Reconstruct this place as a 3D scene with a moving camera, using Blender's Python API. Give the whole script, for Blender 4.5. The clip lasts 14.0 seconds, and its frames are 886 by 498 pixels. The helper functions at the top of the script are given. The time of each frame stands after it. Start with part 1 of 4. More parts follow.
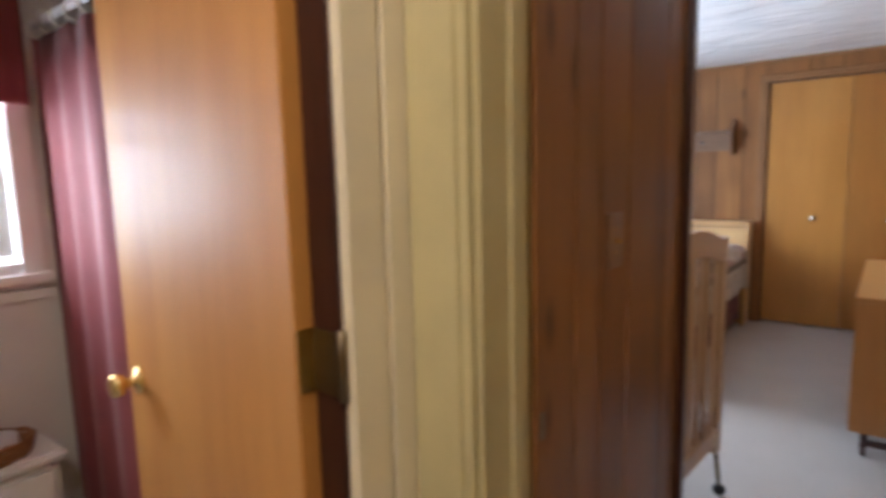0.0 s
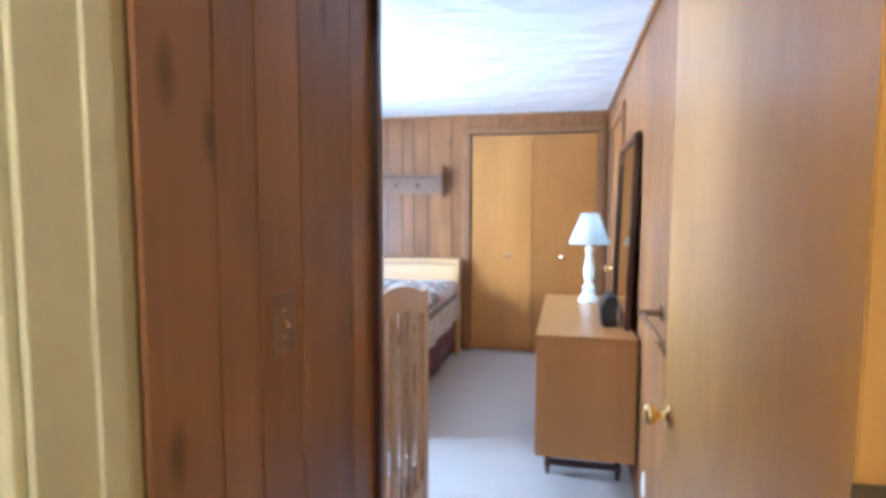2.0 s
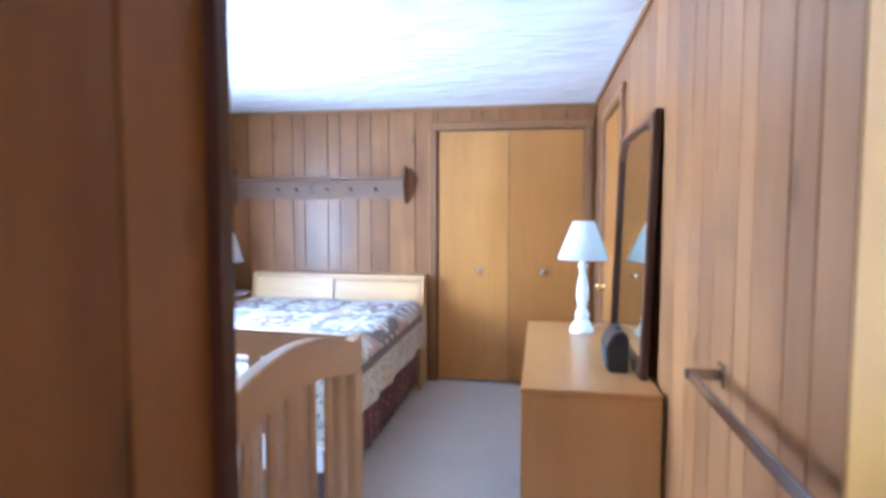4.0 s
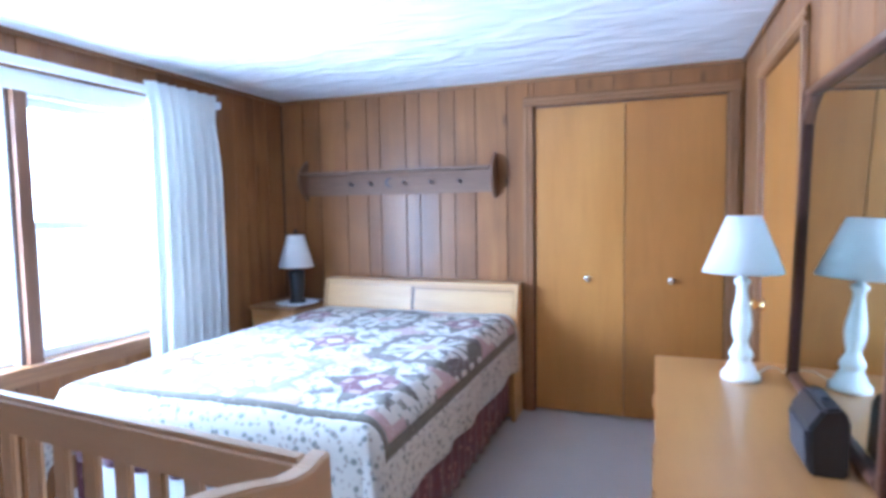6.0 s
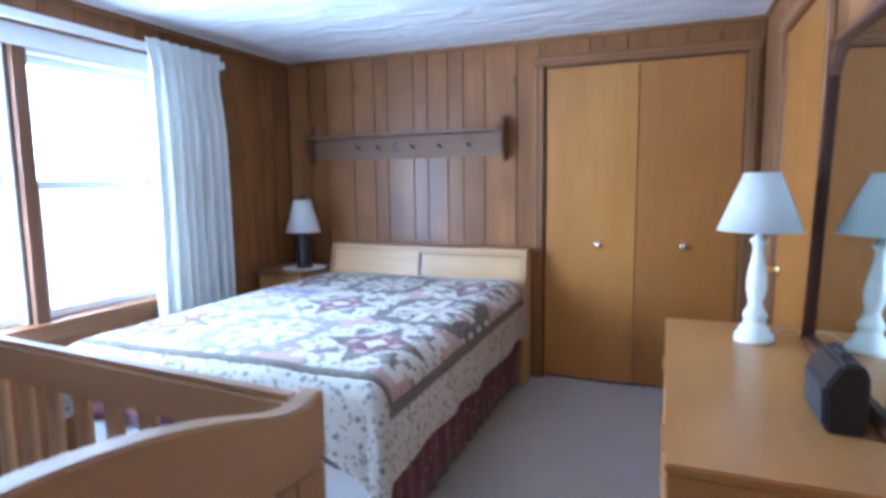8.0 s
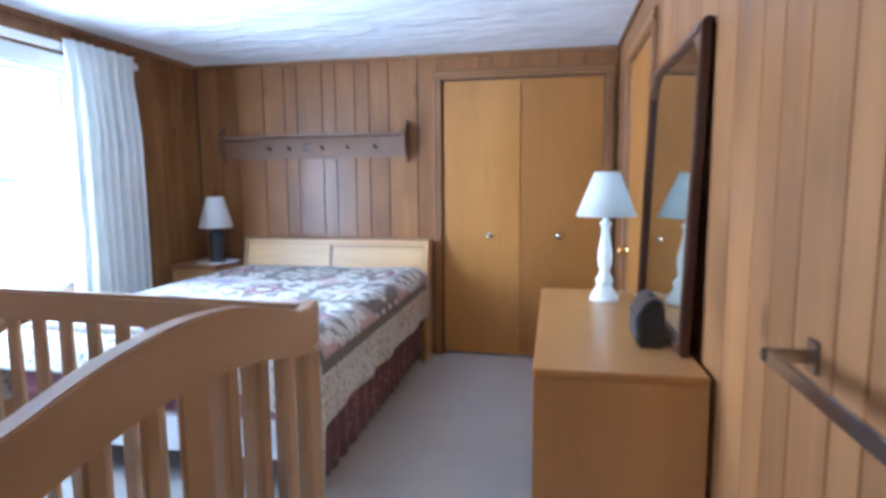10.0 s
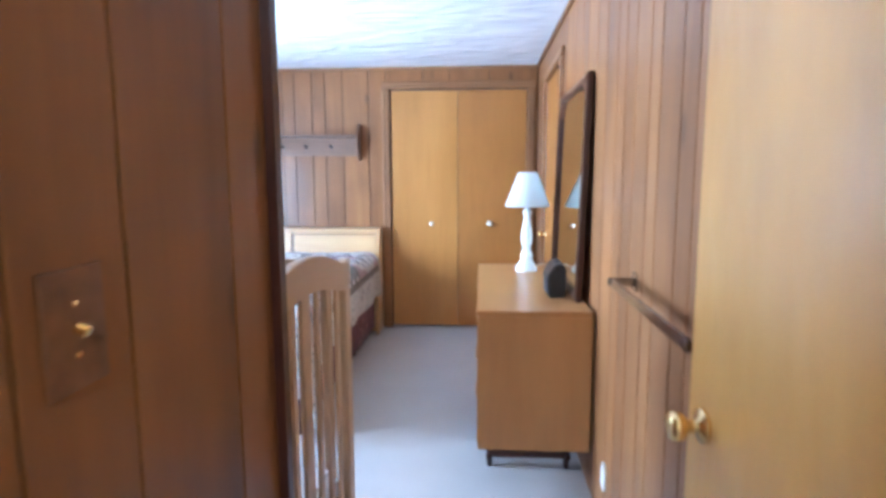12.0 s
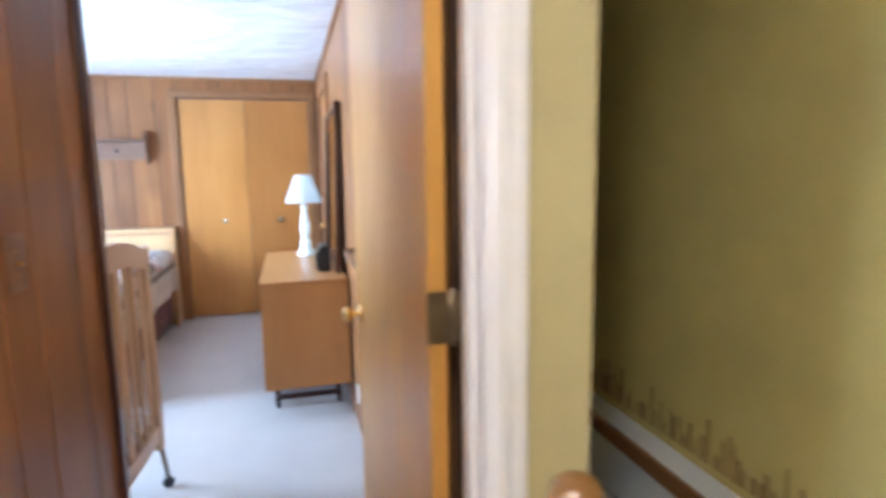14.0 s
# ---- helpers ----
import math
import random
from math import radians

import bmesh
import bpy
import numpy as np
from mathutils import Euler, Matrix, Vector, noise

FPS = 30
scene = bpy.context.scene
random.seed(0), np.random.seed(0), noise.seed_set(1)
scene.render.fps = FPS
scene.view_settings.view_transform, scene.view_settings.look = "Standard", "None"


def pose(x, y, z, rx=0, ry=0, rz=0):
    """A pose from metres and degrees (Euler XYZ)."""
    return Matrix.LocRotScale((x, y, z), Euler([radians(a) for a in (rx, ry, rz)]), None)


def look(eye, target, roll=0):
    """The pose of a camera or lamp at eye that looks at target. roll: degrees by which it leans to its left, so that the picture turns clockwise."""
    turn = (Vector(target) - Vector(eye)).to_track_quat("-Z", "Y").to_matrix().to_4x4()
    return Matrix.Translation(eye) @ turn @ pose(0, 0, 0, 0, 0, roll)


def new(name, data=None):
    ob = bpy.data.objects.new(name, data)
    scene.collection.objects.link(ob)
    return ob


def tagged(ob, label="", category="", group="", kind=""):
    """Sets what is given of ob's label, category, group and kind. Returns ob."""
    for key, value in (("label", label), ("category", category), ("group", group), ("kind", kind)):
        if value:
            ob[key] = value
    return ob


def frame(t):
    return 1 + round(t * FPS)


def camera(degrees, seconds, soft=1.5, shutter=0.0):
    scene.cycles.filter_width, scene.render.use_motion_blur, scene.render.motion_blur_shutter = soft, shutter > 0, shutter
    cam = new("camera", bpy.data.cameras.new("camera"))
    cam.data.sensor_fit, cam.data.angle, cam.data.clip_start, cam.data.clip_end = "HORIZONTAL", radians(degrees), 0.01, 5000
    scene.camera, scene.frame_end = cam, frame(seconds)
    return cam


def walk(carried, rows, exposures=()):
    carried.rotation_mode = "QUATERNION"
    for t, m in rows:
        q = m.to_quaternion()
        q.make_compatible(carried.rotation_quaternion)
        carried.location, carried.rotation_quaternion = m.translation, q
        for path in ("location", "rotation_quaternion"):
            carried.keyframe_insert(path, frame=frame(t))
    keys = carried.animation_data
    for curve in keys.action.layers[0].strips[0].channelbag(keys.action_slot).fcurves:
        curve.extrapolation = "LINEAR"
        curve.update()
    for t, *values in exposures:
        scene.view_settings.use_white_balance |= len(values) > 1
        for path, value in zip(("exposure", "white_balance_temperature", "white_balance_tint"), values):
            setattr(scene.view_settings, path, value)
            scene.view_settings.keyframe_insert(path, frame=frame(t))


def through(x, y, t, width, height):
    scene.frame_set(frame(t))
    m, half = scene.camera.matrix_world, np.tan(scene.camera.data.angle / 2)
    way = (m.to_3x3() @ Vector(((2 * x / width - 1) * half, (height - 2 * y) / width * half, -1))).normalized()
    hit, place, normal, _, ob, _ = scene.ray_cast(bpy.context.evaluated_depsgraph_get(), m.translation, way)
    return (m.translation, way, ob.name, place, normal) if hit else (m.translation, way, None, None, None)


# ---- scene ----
cam = camera(76.0, 14.0, soft=3.5, shutter=0.7)
PATH = [
    (0, (-0.394, -5.638, 1.362), (-1.626, -4.083, 1.107), -1.4),
    (0.5, (-0.305, -5.61, 1.387), (-1.338, -3.914, 1.153), -1.0),
    (1, (-0.282, -5.545, 1.409), (-1.083, -3.724, 1.204), -0.8),
    (1.5, (-0.305, -5.466, 1.425), (-0.903, -3.566, 1.243), -0.4),
    (2, (-0.346, -5.4, 1.439), (-0.775, -3.453, 1.276), 0.1),
    (2.5, (-0.384, -5.329, 1.436), (-0.688, -3.357, 1.293), 0.1),
    (5, (-0.443, -4.097, 1.413), (-0.877, -2.149, 1.287), 0.1),
    (5.5, (-0.454, -3.933, 1.416), (-1.032, -2.023, 1.281), -0.4),
    (6, (-0.496, -3.837, 1.413), (-1.195, -1.968, 1.271), -0.9),
    (6.5, (-0.568, -3.785, 1.415), (-1.329, -1.942, 1.259), -1.3),
    (7, (-0.587, -3.798, 1.427), (-1.371, -1.967, 1.24), -1.6),
    (7.5, (-0.556, -3.812, 1.409), (-1.328, -1.98, 1.189), -1.3),
    (8, (-0.502, -3.791, 1.354), (-1.23, -1.943, 1.118), -0.7),
    (8.5, (-0.463, -3.859, 1.337), (-1.098, -1.979, 1.087), -0.5),
    (11, (-0.437, -4.574, 1.328), (-0.691, -2.603, 1.101), -0.4),
    (11.5, (-0.461, -4.761, 1.344), (-0.659, -2.785, 1.102), -0.3),
    (12, (-0.474, -4.953, 1.359), (-0.608, -2.974, 1.1), -0.2),
    (12.5, (-0.421, -5.173, 1.359), (-0.493, -3.192, 1.093), -0.5),
    (13, (-0.412, -5.372, 1.362), (-0.331, -3.392, 1.091), -0.6),
    (13.5, (-0.395, -5.588, 1.372), (-0.107, -3.627, 1.103), -0.3),
    (14, (-0.308, -5.799, 1.393), (0.207, -3.887, 1.116), -0.9),
]
EXPOSURES = [
    (0.0, -0.72, 5950, 15), (0.5, -0.30, 5700, 11), (1.0, 0.05, 5050, 10), (1.5, 0.22, 4850, 10), (2.5, 0.40, 4760, 9),
    (5.0, 0.2, 4560, 11), (5.5, 0.13, 4600, 11), (6.5, -0.17, 4500, 11), (7.5, -0.45, 4540, 11), (8.5, -0.5, 4800, 11),
    (11.0, 0.0, 4860, 10), (11.5, 0.12, 4800, 10), (12.0, 0.24, 4680, 10), (12.5, 0.42, 4740, 11), (13.0, 0.50, 4780, 11), (14.0, 0.45, 4900, 10),
]
walk(cam, [(t, look(eye, target, roll)) for t, eye, target, roll in PATH], EXPOSURES)

# ---- light ----
world = bpy.data.worlds.new("world")
scene.world = world
world.use_nodes = True
wn = world.node_tree.nodes
sky = wn.new("ShaderNodeTexSky")
sky.sky_type, sky.sun_disc = "NISHITA", False
sky.sun_elevation, sky.sun_rotation = radians(40), radians(200)
wn["Background"].inputs[1].default_value = 0.12
world.node_tree.links.new(sky.outputs[0], wn["Background"].inputs[0])


def area_lamp(name, m, w, h, power, color):
    data = bpy.data.lights.new(name, "AREA")
    data.shape, data.size, data.size_y, data.energy, data.color = "RECTANGLE", w, h, power, color
    ob = new(name, data)
    ob.matrix_world = m
    return ob


# daylight in the openings of the bedroom and bathroom windows
area_lamp("window_daylight", look((-3.62, -2.02, 1.36), (-0.35, -0.2, 2.2)), 1.9, 1.5, 330, (0.78, 0.90, 1.0))
area_lamp("bath_daylight", look((-2.66, -5.42, 1.45), (0, -5.42, 1.2)), 0.55, 0.8, 42, (0.92, 0.96, 1.0))


# ---- materials ----
def base_material(name, rough, metal=0.0):
    m = bpy.data.materials.new(name)
    m.use_nodes = True
    p = m.node_tree.nodes["Principled BSDF"]
    p.inputs["Roughness"].default_value, p.inputs["Metallic"].default_value = rough, metal
    return m, m.node_tree.nodes, m.node_tree.links, p


def coords(n, l, scale, jitter=True):
    """Object coordinates, shifted at random for each object, scaled."""
    tc, mp = n.new("ShaderNodeTexCoord"), n.new("ShaderNodeMapping")
    mp.inputs["Scale"].default_value = scale
    if jitter:
        info, mul, add = n.new("ShaderNodeObjectInfo"), n.new("ShaderNodeVectorMath"), n.new("ShaderNodeVectorMath")
        mul.operation, add.operation = "MULTIPLY", "ADD"
        mul.inputs[1].default_value = (17.0, 9.0, 13.0)
        l.new(info.outputs["Random"], mul.inputs[0])
        l.new(tc.outputs["Object"], add.inputs[0])
        l.new(mul.outputs[0], add.inputs[1])
        l.new(add.outputs[0], mp.inputs[0])
    else:
        l.new(tc.outputs["Object"], mp.inputs[0])
    return mp.outputs[0]


def noise_tex(n, l, vec, scale, detail=4.0, distortion=0.0, rough=0.55):
    t = n.new("ShaderNodeTexNoise")
    t.inputs["Scale"].default_value, t.inputs["Detail"].default_value = scale, detail
    t.inputs["Distortion"].default_value, t.inputs["Roughness"].default_value = distortion, rough
    l.new(vec, t.inputs["Vector"])
    return t.outputs["Fac"]


def ramp(n, l, fac, stops):
    r = n.new("ShaderNodeValToRGB")
    while len(r.color_ramp.elements) < len(stops):
        r.color_ramp.elements.new(0.5)
    for e, (pos, col) in zip(r.color_ramp.elements, stops):
        e.position, e.color = pos, (*col, 1)
    l.new(fac, r.inputs[0])
    return r.outputs[0]


def mixed(n, l, a, b, fac, mode="MIX"):
    m = n.new("ShaderNodeMix")
    m.data_type, m.blend_type = "RGBA", mode
    for sock, v in ((0, fac), (6, a), (7, b)):
        if hasattr(v, "links"):
            l.new(v, m.inputs[sock])
        else:
            m.inputs[sock].default_value = v if sock == 0 else (*v, 1)
    return m.outputs[2]


def bump(n, l, p, height, strength, distance):
    b = n.new("ShaderNodeBump")
    b.inputs["Strength"].default_value, b.inputs["Distance"].default_value = strength, distance
    l.new(height, b.inputs["Height"])
    l.new(b.outputs[0], p.inputs["Normal"])


def wood(name, light, dark, axis="z", rough=0.4, grain=26.0, knots=0.0, jitter=True, tone=0.25, coat=0.0, streak=0.35, stretch=0.05, coat_rough=0.28, coat_ior=1.5, wave=0.0):
    m, n, l, p = base_material(name, rough)
    k = tuple(stretch if a == axis else 1 for a in "xyz")
    vec = coords(n, l, k, jitter)
    fine = noise_tex(n, l, vec, grain * 4, 6, 0.3)
    broad = noise_tex(n, l, vec, grain * 0.45, 3, 1.2)
    col = ramp(n, l, broad, [(0.3, dark), (0.7, light)])
    col = mixed(n, l, col, ramp(n, l, fine, [(0.3, tuple(c * 0.62 for c in dark)), (0.62, light)]), streak)
    big = noise_tex(n, l, coords(n, l, (1, 1, 1), jitter), 1.7, 2)
    col = mixed(n, l, col, ramp(n, l, big, [(0.25, (1 - tone,) * 3), (0.75, (1.0, 1.0, 1.0))]), 1.0, "MULTIPLY")
    if knots:
        v = n.new("ShaderNodeTexVoronoi")
        v.inputs["Scale"].default_value = 1.0
        l.new(coords(n, l, tuple(5.5 if a != axis else 2.2 for a in "xyz"), jitter), v.inputs["Vector"])
        col = mixed(n, l, tuple(c * 0.35 for c in dark), col, ramp(n, l, v.outputs["Distance"], [(0.04, (1 - knots,) * 3), (0.14, (1, 1, 1))]))
    info = n.new("ShaderNodeObjectInfo")
    col = mixed(n, l, col, ramp(n, l, info.outputs["Random"], [(0, (0.88, 0.865, 0.85)), (1, (1.0, 1.0, 1.0))]), 1.0 if jitter else 0.0, "MULTIPLY")
    l.new(col, p.inputs["Base Color"])
    rr = n.new("ShaderNodeMapRange")
    rr.inputs["To Min"].default_value, rr.inputs["To Max"].default_value = rough - 0.06, rough + 0.1
    l.new(broad, rr.inputs["Value"])
    l.new(rr.outputs[0], p.inputs["Roughness"])
    p.inputs["Coat Weight"].default_value, p.inputs["Coat Roughness"].default_value = coat, coat_rough
    p.inputs["Coat IOR"].default_value = coat_ior
    if wave:
        bump(n, l, p, noise_tex(n, l, coords(n, l, (1, 1, 0.45), jitter), 7, 3), wave, 0.02)
    else:
        bump(n, l, p, fine, 0.03, 0.001)
    return m


def plain(name, color, rough, var=0.08, scale=12.0, metal=0.0, relief=0.0, fine=120.0):
    m, n, l, p = base_material(name, rough, metal)
    vec = coords(n, l, (1, 1, 1))
    a = noise_tex(n, l, vec, scale, 5)
    lo, hi = tuple(c * (1 - var) for c in color), tuple(min(1, c * (1 + var)) for c in color)
    l.new(ramp(n, l, a, [(0.3, lo), (0.7, hi)]), p.inputs["Base Color"])
    if relief:
        bump(n, l, p, noise_tex(n, l, vec, fine, 3), relief, 0.003)
    return m


def cloth(name, color, rough=0.9, weave=420.0, var=0.06, spots=None, spot_scale=30.0, spot_size=0.3, through=0.0):
    m, n, l, p = base_material(name, rough)
    vec = coords(n, l, (1, 1, 1), False)
    w = noise_tex(n, l, vec, weave, 2)
    a = noise_tex(n, l, vec, 9, 4)
    col = ramp(n, l, a, [(0.3, tuple(c * (1 - var) for c in color)), (0.7, color)])
    for i, sc in enumerate(spots or []):
        v = n.new("ShaderNodeTexVoronoi")
        v.inputs["Scale"].default_value = spot_scale * (1 + 0.37 * i)
        warp = n.new("ShaderNodeTexNoise")
        warp.inputs["Scale"].default_value = spot_scale * 1.6
        sc2, ad = n.new("ShaderNodeVectorMath"), n.new("ShaderNodeVectorMath")
        sc2.operation, ad.operation = "SCALE", "ADD"
        sc2.inputs["Scale"].default_value = 0.55 / spot_scale
        l.new(vec, warp.inputs["Vector"])
        l.new(warp.outputs["Color"], sc2.inputs[0])
        l.new(vec, ad.inputs[0])
        l.new(sc2.outputs[0], ad.inputs[1])
        l.new(ad.outputs[0], v.inputs["Vector"])
        col = mixed(n, l, sc, col, ramp(n, l, v.outputs["Distance"], [(spot_size - 0.08, (0.15, 0.15, 0.15)), (spot_size + 0.12, (1, 1, 1))]))
    l.new(col, p.inputs["Base Color"])
    p.inputs["Sheen Weight"].default_value = 0.15
    bump(n, l, p, w, 0.25, 0.002)
    if through:
        t, mx = n.new("ShaderNodeBsdfTranslucent"), n.new("ShaderNodeMixShader")
        t.inputs[0].default_value = (*color, 1)
        mx.inputs[0].default_value = through
        l.new(p.outputs[0], mx.inputs[1])
        l.new(t.outputs[0], mx.inputs[2])
        l.new(mx.outputs[0], n["Material Output"].inputs[0])
    return m


PANEL = wood("panelling", (0.388, 0.174, 0.054), (0.236, 0.094, 0.028), "z", 0.50, 8, knots=0.7, coat=0.36, streak=0.12, stretch=0.08, tone=0.36, coat_rough=0.25, coat_ior=1.5)
PANEL.node_tree.nodes["Principled BSDF"].inputs["Specular IOR Level"].default_value = 0.2
GROOVE = plain("groove_dark", (0.05, 0.022, 0.010), 0.7)
TRIM = wood("stained_trim", (0.37, 0.170, 0.056), (0.24, 0.100, 0.030), "z", 0.5)
TRIM_DARK = wood("dark_stained_trim", (0.25, 0.115, 0.05), (0.15, 0.064, 0.027), "z", 0.5)
TRIM_X = wood("stained_trim_x", (0.37, 0.170, 0.056), (0.24, 0.100, 0.030), "x", 0.5)
TRIM_Y = wood("stained_trim_y", (0.37, 0.170, 0.056), (0.24, 0.100, 0.030), "y", 0.5)
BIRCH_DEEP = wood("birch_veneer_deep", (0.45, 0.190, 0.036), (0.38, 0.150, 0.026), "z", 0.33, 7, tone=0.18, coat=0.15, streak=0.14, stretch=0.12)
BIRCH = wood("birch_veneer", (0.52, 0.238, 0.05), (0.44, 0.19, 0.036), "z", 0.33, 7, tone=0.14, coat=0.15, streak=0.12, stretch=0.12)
DOORWOOD = wood("door_veneer", (0.70, 0.362, 0.056), (0.57, 0.262, 0.036), "z", 0.42, 5, tone=0.28, coat=0.25, streak=0.10, stretch=0.2, coat_rough=0.24, wave=0.35)
BATHDOOR = wood("bath_door_veneer", (0.66, 0.310, 0.082), (0.53, 0.220, 0.050), "z", 0.55, 6, tone=0.20, coat=0.05, streak=0.16, stretch=0.12, coat_rough=0.10)
BATHDOOR.node_tree.nodes["Principled BSDF"].inputs["Specular IOR Level"].default_value = 0.25
JAMBWHITE = plain("white_jamb_paint", (0.80, 0.735, 0.70), 0.28, 0.05, 6, relief=0.05)
DRESSER = wood("dresser_veneer", (0.52, 0.27, 0.09), (0.44, 0.21, 0.062), "z", 0.4, 8, tone=0.12, streak=0.12, stretch=0.12)
DRESSER_TOP = wood("dresser_top", (0.50, 0.250, 0.078), (0.42, 0.195, 0.056), "y", 0.30, 7, tone=0.1, coat=0.15, streak=0.10, stretch=0.1)
MAPLE = wood("blond_maple", (0.68, 0.43, 0.185), (0.59, 0.35, 0.135), "x", 0.36, 8, tone=0.12, streak=0.15, stretch=0.1)
CRIBWOOD = wood("crib_wood", (0.67, 0.475, 0.30), (0.57, 0.38, 0.22), "z", 0.34, 10, tone=0.15, streak=0.15, stretch=0.1)
CRIBWOOD_Y = wood("crib_wood_y", (0.67, 0.475, 0.30), (0.57, 0.38, 0.22), "y", 0.34, 10, tone=0.15, streak=0.15, stretch=0.1)
CRIBWOOD_X = wood("crib_wood_x", (0.67, 0.475, 0.30), (0.57, 0.38, 0.22), "x", 0.34, 10, tone=0.15, streak=0.15, stretch=0.1)
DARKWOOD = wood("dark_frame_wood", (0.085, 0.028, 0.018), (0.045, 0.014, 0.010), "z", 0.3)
FRAMEFACE = wood("mirror_face_wood", (0.18, 0.078, 0.040), (0.11, 0.045, 0.025), "z", 0.3)
CHROME = plain("chrome", (0.78, 0.78, 0.80), 0.12, 0.03, metal=1.0)
BARMETAL = plain("dull_chrome", (0.46, 0.44, 0.44), 0.2, 0.08, metal=1.0)
POLISHED = plain("polished_knob", (0.95, 0.90, 0.80), 0.16, 0.04, metal=1.0)
BRASS = plain("brass", (0.92, 0.68, 0.30), 0.26, 0.06, metal=1.0)
STEEL = plain("aged_hinge_metal", (0.20, 0.15, 0.09), 0.38, 0.2, metal=1.0)
SWITCHPLATE = plain("brown_switch_plate", (0.17, 0.075, 0.03), 0.33, 0.3, 30)
WHITE_LAMP = plain("white_ceramic", (0.82, 0.81, 0.76), 0.28, 0.05, 30)
WHITE_PAINT = plain("white_paint", (0.82, 0.82, 0.80), 0.4, 0.03)
PLASTIC = plain("white_plastic", (0.80, 0.78, 0.72), 0.35, 0.03)
BLACK = plain("black_plastic", (0.016, 0.017, 0.020), 0.35, 0.2)
GREYP = plain("grey_plastic", (0.035, 0.036, 0.042), 0.5, 0.15)
SHADE = cloth("lamp_shade_cloth", (0.84, 0.83, 0.80), 0.85, 300, 0.02, through=0.3)
CURTAIN = cloth("curtain_cloth", (0.79, 0.79, 0.75), 0.9, 260, 0.05, through=0.2)
SHEET = cloth("white_sheet", (0.80, 0.82, 0.86), 0.9)
MAROON = cloth("maroon_cloth", (0.27, 0.052, 0.060), 0.75, 300, 0.12)
CASING = plain("cream_gloss_paint", (0.86, 0.77, 0.60), 0.28, 0.05, 6, relief=0.05)
HALLPAINT = plain("yellow_wall_paint", (0.48, 0.395, 0.19), 0.6, 0.06, 5, relief=0.12, fine=240)
STAIRPAINT = plain("olive_wall_paint", (0.58, 0.47, 0.15), 0.6, 0.08, 4, relief=0.12, fine=240)
JAMBPAINT = plain("khaki_gloss_paint", (0.60, 0.52, 0.29), 0.35, 0.08, 5, relief=0.05)
BATHWALL = plain("bath_wall_paint", (0.74, 0.70, 0.69), 0.55, 0.04, 6, relief=0.08, fine=200)
PORCELAIN = plain("porcelain", (0.84, 0.83, 0.82), 0.12, 0.02)
WICKER = wood("wicker", (0.42, 0.20, 0.07), (0.25, 0.10, 0.03), "x", 0.6, 60)

CARPET, cn, cl, cp = base_material("carpet", 0.95)
cvec = coords(cn, cl, (1, 1, 1), False)
cf = noise_tex(cn, cl, cvec, 260, 4)
cb = noise_tex(cn, cl, cvec, 2.4, 4)
cc = mixed(cn, cl, ramp(cn, cl, cf, [(0.3, (0.38, 0.36, 0.335)), (0.7, (0.64, 0.61, 0.58))]), ramp(cn, cl, cb, [(0.3, (0.90, 0.89, 0.88)), (0.7, (1, 1, 1))]), 1.0, "MULTIPLY")
cl.new(cc, cp.inputs["Base Color"])
cp.inputs["Sheen Weight"].default_value = 0.2
bump(cn, cl, cp, cf, 0.7, 0.006)

CEIL, en, el, ep = base_material("swirled_plaster", 0.75)
evec = coords(en, el, (1.0, 2.0, 1), False)
ew = noise_tex(en, el, evec, 3.0, 1.0, 0.5)
ef = noise_tex(en, el, coords(en, el, (1, 1, 1), False), 60, 4)
el.new(ramp(en, el, ew, [(0.3, (0.74, 0.75, 0.76)), (0.7, (0.82, 0.82, 0.82))]), ep.inputs["Base Color"])
em = mixed(en, el, ew, ef, 0.015)
bump(en, el, ep, em, 0.8, 0.05)

GLASS, gn, gl, gp = base_material("window_glass", 0.02)
gp.inputs["Transmission Weight"].default_value = 1.0
gp.inputs["IOR"].default_value = 1.45
MIRROR, mn, ml, mp_ = base_material("mirror_glass", 0.02, 1.0)
mp_.inputs["Base Color"].default_value = (0.66, 0.73, 0.71, 1)

# warm glow for an assumed hall light that stands out of view
GLOW, on, ol, op = base_material("added_light_glass", 0.4)
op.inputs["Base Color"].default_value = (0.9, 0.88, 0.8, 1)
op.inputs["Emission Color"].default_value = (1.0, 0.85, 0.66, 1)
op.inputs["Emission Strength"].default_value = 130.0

OVERCAST, vn, vl, vp = base_material("overcast_distance", 1.0)
vp.inputs["Base Color"].default_value = (0, 0, 0, 1)
vp.inputs["Emission Color"].default_value = (0.90, 0.95, 1.0, 1)
vp.inputs["Emission Strength"].default_value = 9.0


# ---- mesh helpers ----
def part(name, bm, material, parent=None, label="", smooth=False):
    """Links a bmesh as one mesh object, under parent if given."""
    me = bpy.data.meshes.new(name)
    bmesh.ops.recalc_face_normals(bm, faces=bm.faces)
    bm.to_mesh(me)
    bm.free()
    for mat in (material if isinstance(material, (list, tuple)) else [material]):
        me.materials.append(mat)
    if smooth:
        me.polygons.foreach_set("use_smooth", [True] * len(me.polygons))
    ob = new(name, me)
    if parent is not None:
        ob.parent = parent
    if label:
        ob["label"] = label
    return ob


def thing(name, label, category, group="", at=(0, 0, 0)):
    ob = new(name)
    ob.empty_display_size = 0.1
    ob.location = at
    return tagged(ob, label, category, group)


